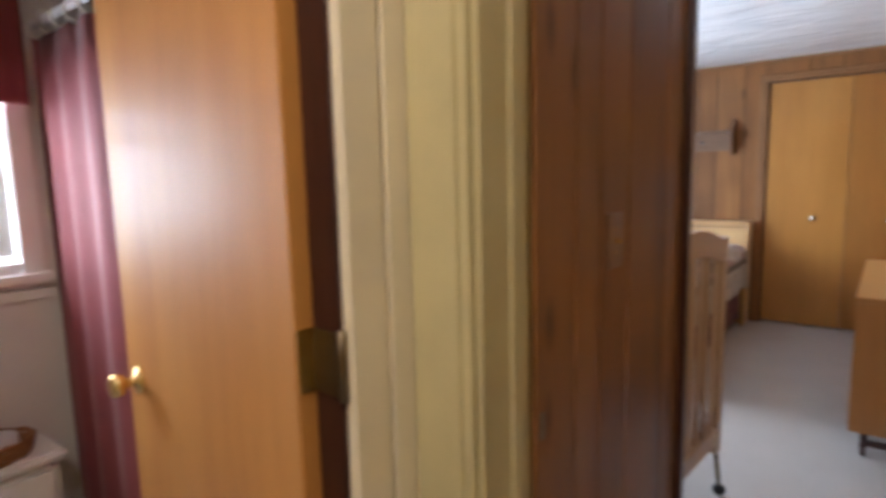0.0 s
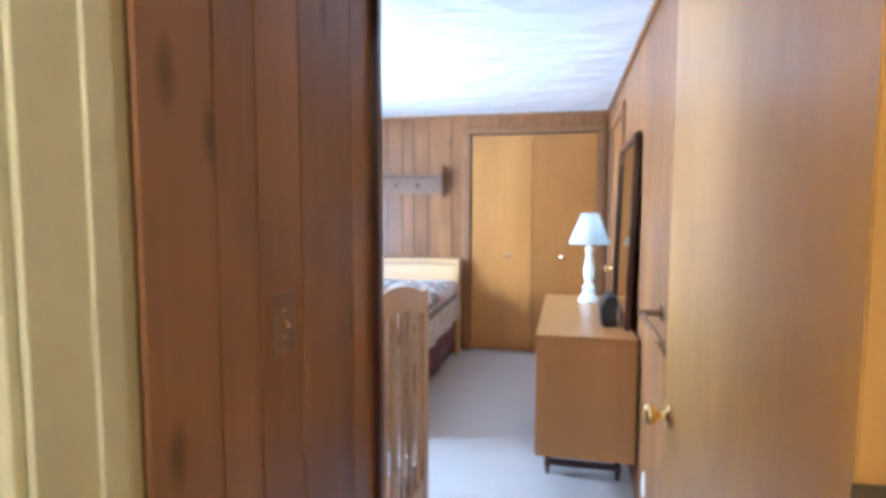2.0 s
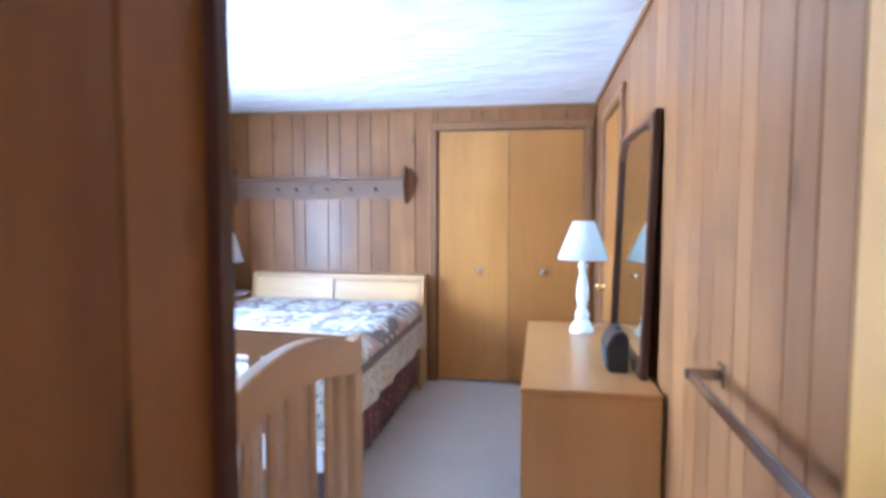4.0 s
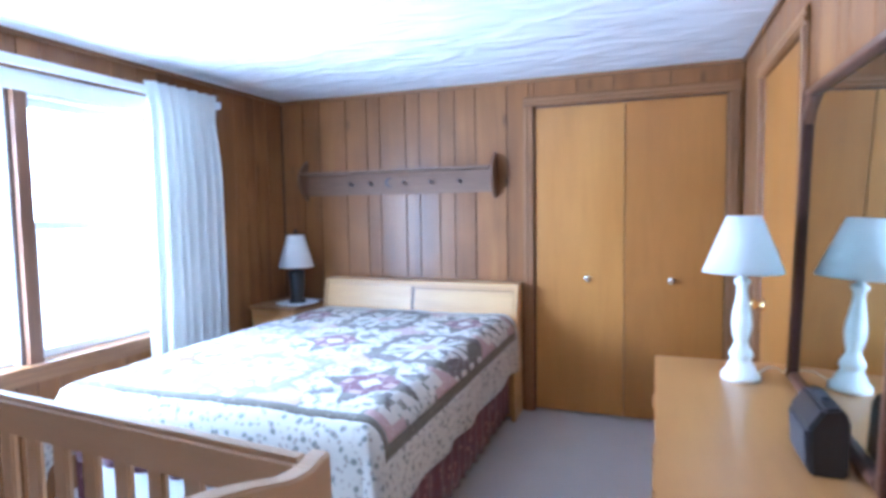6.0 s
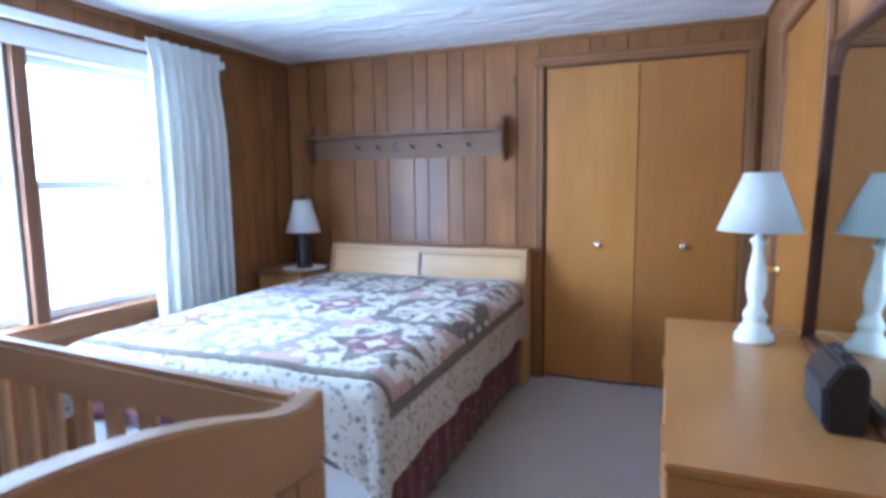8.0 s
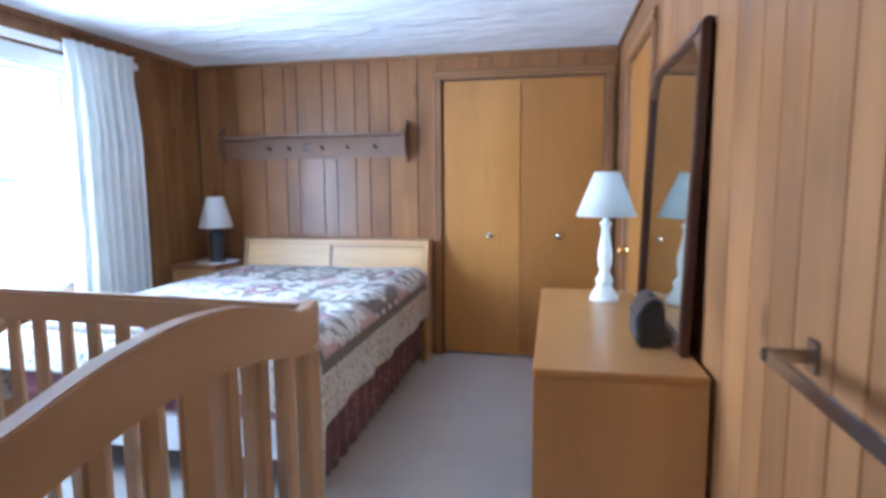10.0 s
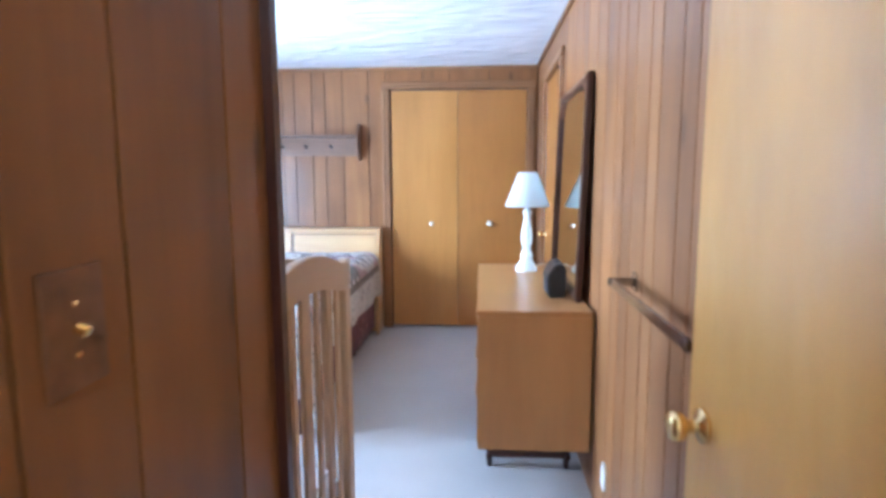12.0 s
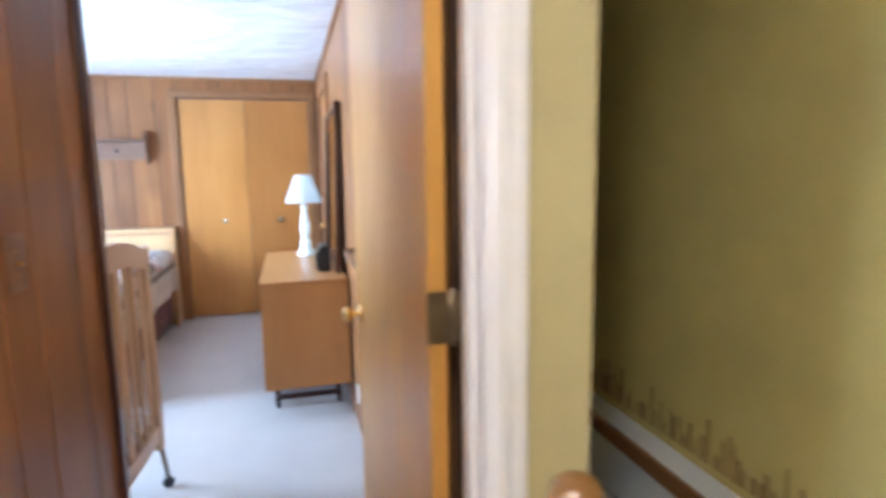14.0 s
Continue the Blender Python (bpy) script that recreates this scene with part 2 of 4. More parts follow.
def box(x0, x1, y0, y1, z0, z1, bevel=0.0, bm=None, seg=2):
    made = bmesh.new()
    bmesh.ops.create_cube(made, size=1)
    for v in made.verts:
        v.co = Vector((x0 + (v.co.x + 0.5) * (x1 - x0), y0 + (v.co.y + 0.5) * (y1 - y0), z0 + (v.co.z + 0.5) * (z1 - z0)))
    if bevel:
        bmesh.ops.bevel(made, geom=list(made.edges), offset=bevel, segments=seg, affect="EDGES", clamp_overlap=True)
    if bm is None:
        return made
    return join(bm, made)


def join(bm, other):
    me = bpy.data.meshes.new("tmp")
    other.to_mesh(me)
    other.free()
    bm.from_mesh(me)
    bpy.data.meshes.remove(me)
    return bm


def moved(bm, m):
    bmesh.ops.transform(bm, matrix=m, verts=bm.verts)
    return bm


def lathe(profile, steps=32, at=(0, 0, 0)):
    """Turned body from (radius, height) pairs."""
    bm = bmesh.new()
    rings = []
    for r, z in profile:
        rings.append([bm.verts.new((at[0] + r * math.cos(2 * math.pi * i / steps), at[1] + r * math.sin(2 * math.pi * i / steps), at[2] + z)) for i in range(steps)])
    for a, b in zip(rings, rings[1:]):
        for i in range(steps):
            bm.faces.new((a[i], a[(i + 1) % steps], b[(i + 1) % steps], b[i]))
    if profile[0][0] > 1e-4:
        bm.faces.new(rings[0])
    if profile[-1][0] > 1e-4:
        bm.faces.new(rings[-1])
    bmesh.ops.remove_doubles(bm, verts=bm.verts, dist=1e-5)
    return bm


def prism(outline, axis, a, b, bevel=0.0):
    """Outline in the two other axes, extruded along axis from a to b."""
    bm = bmesh.new()

    def at(p, q):
        return {"x": (q, p[0], p[1]), "y": (p[0], q, p[1]), "z": (p[0], p[1], q)}[axis]
    lo = [bm.verts.new(at(p, a)) for p in outline]
    hi = [bm.verts.new(at(p, b)) for p in outline]
    bm.faces.new(lo)
    bm.faces.new(hi)
    for i in range(len(outline)):
        j = (i + 1) % len(outline)
        bm.faces.new((lo[i], lo[j], hi[j], hi[i]))
    bmesh.ops.recalc_face_normals(bm, faces=bm.faces)
    if bevel:
        bmesh.ops.bevel(bm, geom=list(bm.edges), offset=bevel, segments=2, affect="EDGES", clamp_overlap=True)
    return bm


def tube(points, radius, steps=8):
    bm = bmesh.new()
    rings = []
    pts = [Vector(p) for p in points]
    for i, p in enumerate(pts):
        d = (pts[min(i + 1, len(pts) - 1)] - pts[max(i - 1, 0)]).normalized()
        q = d.to_track_quat("Z", "Y").to_matrix()
        rings.append([bm.verts.new(p + q @ Vector((radius * math.cos(2 * math.pi * k / steps), radius * math.sin(2 * math.pi * k / steps), 0))) for k in range(steps)])
    for a, b in zip(rings, rings[1:]):
        for k in range(steps):
            bm.faces.new((a[k], a[(k + 1) % steps], b[(k + 1) % steps], b[k]))
    bm.faces.new(rings[0])
    bm.faces.new(rings[-1])
    return bm


def structure(name, boxes, material, label="", category=""):
    bm = bmesh.new()
    for b in boxes:
        box(*b, bm=bm)
    return tagged(part(name, bm, material), label, category, kind="structure")


# ---- rooms ----
# bedroom x -3.29..0, y -3.93..0; passage x -0.86..0, y -4.79..-3.93; hall and stairwell south and east of it; bathroom west of the hall
TOP = 2.27
PT = 0.008
wall_north = structure("wall_north", [(-3.45, -1.264, PT, 0.16, 0, TOP), (-0.09, 0.2, PT, 0.16, 0, TOP), (-1.264, -0.09, PT, 0.16, 2.085, TOP), (-1.264, -0.09, 0.12, 0.16, 0, 2.085)], GROOVE, "brown wood-panelled wall with irregular vertical grooves", "wall")
wall_west = structure("wall_west", [(-3.45, -3.29 - PT, -1.20, PT, 0, TOP), (-3.45, -3.29 - PT, -4.06, -2.88, 0, TOP), (-3.45, -3.29 - PT, -2.88, -1.20, 0, 0.68), (-3.45, -3.29 - PT, -2.88, -1.20, 2.02, TOP), (-3.45, -3.30, -2.055, -1.965, 0.68, 2.02)], GROOVE, "brown wood-panelled wall round a double window", "wall")
wall_east = structure("wall_east", [(PT, 0.2, -0.64, PT, 0, TOP), (PT, 0.19, -4.706, -1.44, 0, TOP), (0.045, 0.19, -4.748, -4.708, 0, TOP), (PT, 0.2, -1.44, -0.64, 2.03, TOP), (0.10, 0.2, -1.44, -0.64, 0, 2.03)], GROOVE, "light brown wood-panelled wall with vertical grooves", "wall")
wall_south = structure("wall_south", [(-3.45, -0.86 - PT, -4.06, -3.93 - PT, 0, TOP)], GROOVE, "brown wood-panelled wall behind the crib", "wall")
wall_passage = structure("wall_passage", [(-1.0, -0.86 - PT, -4.748, -3.93 - PT, 0, TOP)], GROOVE, "dark brown wood-panelled wall of the entry passage", "wall")
wall_door = structure("wall_door", [(-1.125, -0.89, -4.945, -4.75, 0, TOP), (0.04, 0.225, -4.88, -4.75, 0, TOP), (-0.89, 0.04, -4.945, -4.75, 2.06, TOP)], HALLPAINT, "khaki-yellow painted hallway wall round the bedroom door", "wall")
wall_bath_door = structure("wall_bath_door", [(-1.125, -1.015, -5.09, -4.948, 0, TOP), (-1.125, -1.015, -7.6, -5.86, 0, TOP), (-1.125, -1.015, -5.86, -5.09, 2.06, TOP)], HALLPAINT, "yellow painted hallway wall round the bathroom door", "wall")
wall_stairs = structure("wall_stairs", [(1.09, 1.22, -7.6, -2.6, 0, TOP), (0.2, 1.09, -2.73, -2.6, 0, TOP)], STAIRPAINT, "dark khaki painted wall of the stairwell", "wall")
wall_hall_end = structure("wall_hall_end", [(-1.13, 1.22, -7.73, -7.6, 0, TOP)], HALLPAINT, "yellow painted wall closing the hallway", "wall")
wall_bath_west = structure("wall_bath_west", [(-2.58, -2.45, -5.09, -4.3, 0, TOP), (-2.58, -2.45, -7.0, -5.70, 0, TOP), (-2.58, -2.45, -5.70, -5.09, 0, 1.13), (-2.58, -2.45, -5.70, -5.09, 1.9, TOP)], BATHWALL, "pale painted bathroom wall with a window", "wall")
wall_bath_ends = structure("wall_bath_ends", [(-2.58, -1.13, -4.3, -4.17, 0, TOP), (-2.58, -1.13, -7.13, -7.0, 0, TOP), (-1.13, -1.05, -4.745, -4.17, 0, TOP)], BATHWALL, "pale painted bathroom walls", "wall")
floor = structure("floor", [(-3.45, 1.22, -7.73, 0.2, -0.12, 0.0)], CARPET, "light grey-beige cut pile carpet", "carpet")
ceiling = structure("ceiling", [(-3.45, 1.22, -7.73, 0.2, TOP, TOP + 0.12)], CEIL, "white ceiling with swirled plaster texture", "ceiling")

# bright overcast distance beyond the windows
backdrop = structure("backdrop", [(-9.1, -9.0, -14, 10, -4, 8)], OVERCAST, "bright white overcast distance outside the windows", "sky")


def casing(name, boxes, material, label):
    return structure(name, boxes, material, label, "trim")


casing("trim_ceiling_north", [(-3.29, -0.02, -0.018, -0.001, TOP - 0.022, TOP)], TRIM_X, "thin dark moulding at the ceiling")
casing("trim_ceiling_east", [(-0.018, -0.001, -4.70, -0.02, TOP - 0.022, TOP)], TRIM_Y, "thin dark moulding at the ceiling")
casing("trim_ceiling_west", [(-3.289, -3.272, -3.92, -0.02, TOP - 0.022, TOP)], TRIM_Y, "thin dark moulding at the ceiling")


def moulded(name, lo, hi, across, axis, out, material, label, steps=((0.0, 1.0, 0.6), (0.12, 0.45, 1.0), (0.55, 0.88, 0.85))):
    """Casing board with a stepped profile: along axis from lo to hi; across (a, b); out (face, proud)."""
    a, b = across
    f, p = out
    bm = bmesh.new()
    w = b - a
    for s0, s1, q in steps:
        u0, u1, v0, v1 = a + w * s0, a + w * s1, f, f + p * q
        if axis == "zy":
            box(min(v0, v1), max(v0, v1), u0, u1, lo, hi, 0.002, bm, 1)
        elif axis == "zx":
            box(u0, u1, min(v0, v1), max(v0, v1), lo, hi, 0.002, bm, 1)
        elif axis == "x":
            box(lo, hi, min(v0, v1), max(v0, v1), u0, u1, 0.002, bm, 1)
        else:
            box(min(v0, v1), max(v0, v1), lo, hi, u0, u1, 0.002, bm, 1)
    return tagged(part(name, bm, material), label, "trim", kind="structure")


# closet opening
moulded("trim_closet_side", 0, 2.085, (-1.335, -1.268), "zx", (-0.001, -0.02), TRIM, "stained wood casing of the closet")
moulded("trim_closet_side", 0, 2.085, (-0.086, -0.022), "zx", (-0.001, -0.02), TRIM, "stained wood casing of the closet")
moulded("trim_closet_head", -1.335, -0.022, (2.088, 2.150), "x", (-0.001, -0.02), TRIM_X, "stained wood casing of the closet")
# side door in the east wall
moulded("trim_side_door", 0, 2.03, (-0.635, -0.565), "zy", (-0.001, -0.02), TRIM, "stained wood door casing")
moulded("trim_side_door", 0, 2.03, (-1.515, -1.445), "zy", (-0.001, -0.02), TRIM, "stained wood door casing")
moulded("trim_side_door_head", -1.515, -0.565, (2.032, 2.10), "y", (-0.001, -0.02), TRIM_Y, "stained wood door casing")
# bedroom doorway: room side stained, hall side painted
casing("door_jamb", [(-0.89, -0.871, -4.798, -4.75, 0, 2.06)], TRIM, "stained wooden door jamb")
casing("door_jamb_painted", [(-0.89, -0.870, -4.945, -4.801, 0, 2.06)], JAMBPAINT, "khaki gloss painted door jamb")
casing("door_stop", [(-0.869, -0.862, -4.868, -4.83, 0, 2.04)], JAMBPAINT, "khaki gloss painted door stop")
casing("door_jamb_white", [(0.012, 0.04, -4.88, -4.79, 0, 2.06)], JAMBWHITE, "cream-white gloss painted door jamb")
casing("door_stop", [(0.0, 0.011, -4.835, -4.792, 0, 2.04)], JAMBWHITE, "cream-white gloss painted door stop")
casing("door_stop_edge", [(0.0005, 0.04, -4.791, -4.781, 0, 2.04)], DOORWOOD, "bare orange wooden edge of the door frame")
# rabbet coloured dark: the shadow of the hinge gap is put into it
casing("door_rabbet", [(0.028, 0.044, -4.780, -4.708, 0, 2.06)], DARKWOOD, "rabbet of the door frame, darkened to paint the gap's shadow")
casing("door_jamb_head", [(-0.869, 0.021, -4.945, -4.75, 2.04, 2.06)], JAMBPAINT, "khaki gloss painted door head")
moulded("trim_door_hall", 0, 2.06, (-0.993, -0.880), "zx", (-4.946, -0.028), JAMBPAINT, "khaki painted door casing with a stepped profile", ((0.0, 1.0, 0.55), (0.02, 0.84, 0.8)))
moulded("trim_door_hall", 0, 2.06, (0.014, 0.091), "zx", (-4.881, -0.022), JAMBWHITE, "cream painted door casing with a stepped profile")
moulded("trim_door_hall_head", -0.993, 0.02, (2.062, 2.13), "x", (-4.946, -0.02), CASING, "cream painted door casing with a stepped profile")
casing("trim_passage_corner", [(-0.868, -0.842, -3.948, -3.918, 0, TOP - 0.001)], DARKWOOD, "dark corner moulding of the panelled passage")
moulded("trim_bath_door", 0, 2.06, (-5.097, -4.950), "zy", (-1.014, 0.02), CASING, "cream painted casing of the bathroom door", ((0.0, 1.0, 0.55), (0.02, 0.52, 0.9), (0.57, 0.95, 1.0)))
moulded("trim_bath_door", 0, 2.06, (-5.97, -5.858), "zy", (-1.014, 0.02), CASING, "cream painted casing of the bathroom door", ((0.0, 1.0, 0.55), (0.02, 0.52, 0.9), (0.57, 0.95, 1.0)))
# hinge-side jamb takes dark wood to paint in the shade beside the door
casing("bath_jamb", [(-1.125, -1.016, -5.10, -5.091, 0, 2.06)], DARKWOOD, "bathroom door jamb, coloured near-black for the shade in the gap")
casing("bath_jamb", [(-1.125, -1.015, -5.858, -5.845, 0, 2.06)], CASING, "cream painted bathroom door jamb")
# strike plate in the jamb
strike = part("strike_plate", box(-0.8604, -0.8585, -4.788, -4.768, 0.89, 0.94, 0.0005), STEEL)
tagged(strike, "aged metal strike plate screwed to the door jamb", "strike plate")


# ---- doors ----
def knob(parent, at, direction, material=None, r=0.027, length=0.062, label="shiny brass knob"):
    """Turned door knob with rose and neck, standing out along direction."""
    prof = [(0.0, 0.0), (r * 1.15, 0.0), (r * 1.15, 0.006), (r * 0.45, 0.010), (r * 0.40, length * 0.45), (r * 0.9, length * 0.62), (r, length * 0.80), (r * 0.85, length * 0.97), (r * 0.3, length), (0.0, length)]
    q = Vector(direction).to_track_quat("Z", "Y").to_matrix().to_4x4()
    bm = moved(lathe(prof, 24), Matrix.Translation(at) @ q)
    return part("knob", bm, material or BRASS, parent, label, True)


def hinge(parent, x0, x1, y0, y1, z):
    bm = box(x0, x1, y0, y1, z - 0.05, z + 0.05, 0.001)
    return part("hinge", bm, STEEL, parent, "aged metal butt hinge")


# the entry door, hinged at its south edge and swung against the east wall
door_1 = thing("door_1", "open flush orange-brown wooden door with brass knob", "door", at=(-0.029, -4.785, 0.0))
door_1.rotation_euler = (0, 0, radians(3.1))
part("leaf", box(-0.036, 0.0, 0.0, 0.813, 0.012, 2.035, 0.002), DOORWOOD, door_1)
knob(door_1, (-0.036, 0.753, 0.946), (-1, 0, 0), r=0.025, length=0.058)
knob(door_1, (0.0, 0.753, 0.946), (1, 0, 0), length=0.04)
for hz in (0.25, 1.115, 1.85):
    hinge(door_1, -0.040, 0.002, -0.005, -0.0005, hz)
    part("hinge_pin", lathe([(0.0, -0.058), (0.007, -0.055), (0.007, 0.055), (0.0, 0.058)], 14, (0.008, -0.006, hz)), STEEL, door_1, "aged metal hinge pin", True)
    hinge(door_1, 0.014, 0.027, -0.005, -0.001, hz)
door_1["kind"] = "structure"

# closet bifold doors
door_2 = thing("door_2", "closed orange birch bifold closet doors with brass knobs", "closet door")
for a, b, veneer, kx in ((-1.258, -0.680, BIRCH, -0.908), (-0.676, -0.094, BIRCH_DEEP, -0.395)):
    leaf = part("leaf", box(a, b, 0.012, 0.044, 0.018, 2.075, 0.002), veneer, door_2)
    knob(leaf, (kx, 0.012, 0.935), (0, -1, 0), POLISHED, r=0.022, length=0.036, label="bright polished knob")
part("track", box(-1.26, -0.092, 0.010, 0.05, 2.077, 2.085), DARKWOOD, door_2)
door_2["kind"] = "structure"

# side door
door_3 = thing("door_3", "closed flush orange wooden door with brass knob", "door")
part("leaf", box(0.006, 0.042, -1.438, -0.642, 0.015, 2.025, 0.002), BIRCH_DEEP, door_3)
knob(door_3, (0.006, -0.72, 0.92), (-1, 0, 0))
door_3["kind"] = "structure"

# bathroom door, open inwards
door_4 = thing("door_4", "open flush orange wooden bathroom door with brass knob", "door", at=(-1.075, -5.10, 0.0))
door_4.rotation_euler = (0, 0, radians(-3.5))
part("leaf", box(-0.70, 0.0, -0.035, 0.0, 0.012, 2.035, 0.002), BATHDOOR, door_4)
knob(door_4, (-0.635, -0.035, 0.92), (0, -1, 0))
for hz in (0.25, 1.09, 1.85):
    hinge(door_4, 0.004, 0.062, -0.006, -0.002, hz)
    part("hinge_leaf", box(0.0005, 0.004, -0.034, -0.004, hz - 0.05, hz + 0.05, 0.001), BRASS, door_4, "worn brass hinge leaf")
    part("hinge_pin", lathe([(0.0, -0.056), (0.007, -0.054), (0.007, 0.054), (0.0, 0.056)], 14, (0.068, -0.002, hz)), STEEL, door_4, "aged metal hinge pin", True)
door_4["kind"] = "structure"


# ---- window ----
def window(name, x, y0, y1, z0, z1, rail, label):
    """Double-hung window with white sashes in a wall that faces +x, outside at lower x."""
    w = thing(name, label, "window")
    w["kind"] = "structure"
    for zz0, zz1, xs in ((rail - 0.018, z1, x - 0.055), (z0, rail + 0.018, x - 0.02)):
        bm = bmesh.new()
        s = 0.042
        for b in ((y0, y0 + s, zz0, zz1), (y1 - s, y1, zz0, zz1), (y0 + s, y1 - s, zz0, zz0 + s), (y0 + s, y1 - s, zz1 - s, zz1)):
            box(xs - 0.03, xs, b[0], b[1], b[2], b[3], 0.003, bm, 1)
        sash = part("sash", bm, WHITE_PAINT, w, "white painted sash")
        pane = part("pane", box(xs - 0.018, xs - 0.014, y0 + s, y1 - s, zz0 + s, zz1 - s), GLASS, sash, "clear glass")
        pane.visible_shadow = False
    return w


window("window_1", -3.33, -1.954, -1.216, 0.70, 1.984, 1.36, "white double-hung sash window with bright daylight behind")
window("window_1", -3.33, -2.864, -2.066, 0.70, 1.984, 1.36, "white double-hung sash window with bright daylight behind")
casing("window_frame", [(-3.31, -3.268, -2.042, -1.978, 0.70, 2.0), (-3.289, -3.268, -1.20, -1.13, 0.62, 2.07), (-3.289, -3.268, -2.95, -2.88, 0.62, 2.07), (-3.289, -3.268, -2.88, -1.20, 2.0, 2.07)], TRIM_DARK, "dark-stained wooden window casing and mullion")
casing("window_liner", [(-3.44, -3.312, -1.214, -1.201, 0.70, 1.985), (-3.44, -3.312, -1.964, -1.956, 0.70, 1.985), (-3.44, -3.312, -2.064, -2.056, 0.70, 1.985), (-3.44, -3.312, -2.879, -2.866, 0.70, 1.985), (-3.44, -3.312, -2.879, -1.201, 1.986, 1.999)], WHITE_PAINT, "white painted window frame lining")
casing("window_sill", [(-3.42, -3.235, -2.97, -1.11, 0.675, 0.70), (-3.289, -3.268, -2.95, -1.13, 0.61, 0.673)], TRIM_Y, "stained wooden window sill and apron")

# curtain rod with its white fascia
rod = thing("curtain_rod", "white metal traverse curtain rod above the window", "curtain rod")
part("fascia", box(-3.19, -3.175, -3.12, -0.80, 2.085, 2.130, 0.003), WHITE_PAINT, rod)
part("fascia", box(-3.235, -3.225, -3.12, -0.80, 1.985, 2.078, 0.003), WHITE_PAINT, rod)
part("channel", box(-3.215, -3.193, -3.10, -0.82, 2.09, 2.115, 0.002), WHITE_PAINT, rod)
for by in (-3.11, -0.81):
    part("bracket", box(-3.288, -3.17, by - 0.008, by + 0.008, 2.085, 2.125, 0.002), WHITE_PAINT, rod)


def drape(name, y0, y1, x, z0, z1, pleats, depth, material, label):
    """Pinch-pleated cloth hanging in front of a wall that faces +x."""
    bm = bmesh.new()
    cols, rows = pleats * 14, 26
    grid = []
    for j in range(rows + 1):
        s = j / rows
        z = z1 + (z0 - z1) * s
        flare = 0.30 + 0.70 * min(1, s * 4)
        pinch = 1 + 0.10 * max(0, 1 - abs(s - 0.0) * 14) - 0.03 * max(0, 1 - abs(s - 0.09) * 12)
        row = []
        for i in range(cols + 1):
            u = i / cols
            wob = 0.008 * noise.noise((u * 7, s * 1.5, 3.0))
            spread = 1 + 0.10 * s * (u - 0.35)
            yy = (y0 + y1) / 2 + (y1 - y0) * (0.5 - u * spread) * pinch + 0.012 * s * math.sin(u * 19)
            xx = x + depth * flare * math.sin(2 * math.pi * pleats * u + 0.8 * math.sin(u * 9) + 0.3 * s) + wob
            row.append(bm.verts.new((xx, yy, z)))
        grid.append(row)
    for a, b in zip(grid, grid[1:]):
        for i in range(cols):
            bm.faces.new((a[i], a[i + 1], b[i + 1], b[i]))
    ob = part(name, bm, material, None, "", True)
    sol = ob.modifiers.new("thickness", "SOLIDIFY")
    sol.thickness = 0.003
    return tagged(ob, label, "curtain")


drape("curtain", -1.41, -0.915, -3.14, 0.06, 2.15, 7, 0.062, CURTAIN, "white pinch-pleated curtain drawn aside from the window")

# ---- bed ----
BX0, BX1, BHEAD, BFOOT, BTOP = -2.83, -1.345, -0.20, -2.23, 0.70
bed = thing("bed", "double bed with blond maple bookcase headboard and maroon skirt", "bed")
head = part("headboard", prism([(-0.02, 0.02), (-0.235, 0.02), (-0.235, 0.40), (-0.135, 0.89), (-0.02, 0.89)], "x", BX0 + 0.025, BX1 - 0.025, 0.003), MAPLE, bed)
for sx0, sx1 in ((BX0, BX0 + 0.024), (BX1 - 0.024, BX1)):
    part("side_panel", prism([(-0.012, 0.0), (-0.26, 0.0), (-0.26, 0.40), (-0.148, 0.90), (-0.012, 0.90)], "x", sx0, sx1, 0.003), MAPLE, bed)
part("top_board", box(BX0 + 0.025, BX1 - 0.025, -0.150, -0.012, 0.878, 0.902, 0.004), MAPLE, bed)


def slanted(a, b, z0, z1, off, thick):
    """Board lying on the slanted front of the headboard."""
    def yz(z, o):
        return (-0.235 + 0.100 * (z - 0.40) / 0.49 - o, z)
    return prism([yz(z0, off), yz(z0, off + thick), yz(z1, off + thick), yz(z1, off)], "x", a, b, 0.002)


part("sliding_door", slanted(BX0 + 0.03, -2.115, 0.45, 0.862, 0.002, 0.014), MAPLE, head)
part("sliding_door", slanted(-2.095, BX1 - 0.035, 0.45, 0.845, 0.002, 0.007), MAPLE, head)
# dark wood strips paint in the shade of the door gap and top groove
part("seam", slanted(-2.113, -2.098, 0.45, 0.86, 0.001, 0.005), DARKWOOD, head, "dark strip painting the shaded gap between the sliding doors")
part("rail_strip", slanted(-2.095, BX1 - 0.035, 0.849, 0.853, 0.001, 0.004), DARKWOOD, head, "thin dark strip painting the shadow of a groove")
part("box_spring", box(BX0 + 0.05, BX1 - 0.05, BFOOT + 0.05, -0.265, 0.18, 0.42, 0.02), SHEET, bed)
part("mattress", box(BX0 + 0.04, BX1 - 0.04, BFOOT + 0.04, -0.265, 0.42, 0.672, 0.05, None, 3), SHEET, bed)
for lx in (BX0 + 0.08, BX1 - 0.08):
    part("leg", box(lx - 0.03, lx + 0.03, BFOOT + 0.06, BFOOT + 0.12, 0, 0.20, 0.004), DARKWOOD, bed)
SKIRT = cloth("bed_skirt_cloth", (0.15, 0.038, 0.048), 0.9, 260, 0.2, [(0.34, 0.16, 0.15), (0.11, 0.05, 0.09)], 22, 0.26)


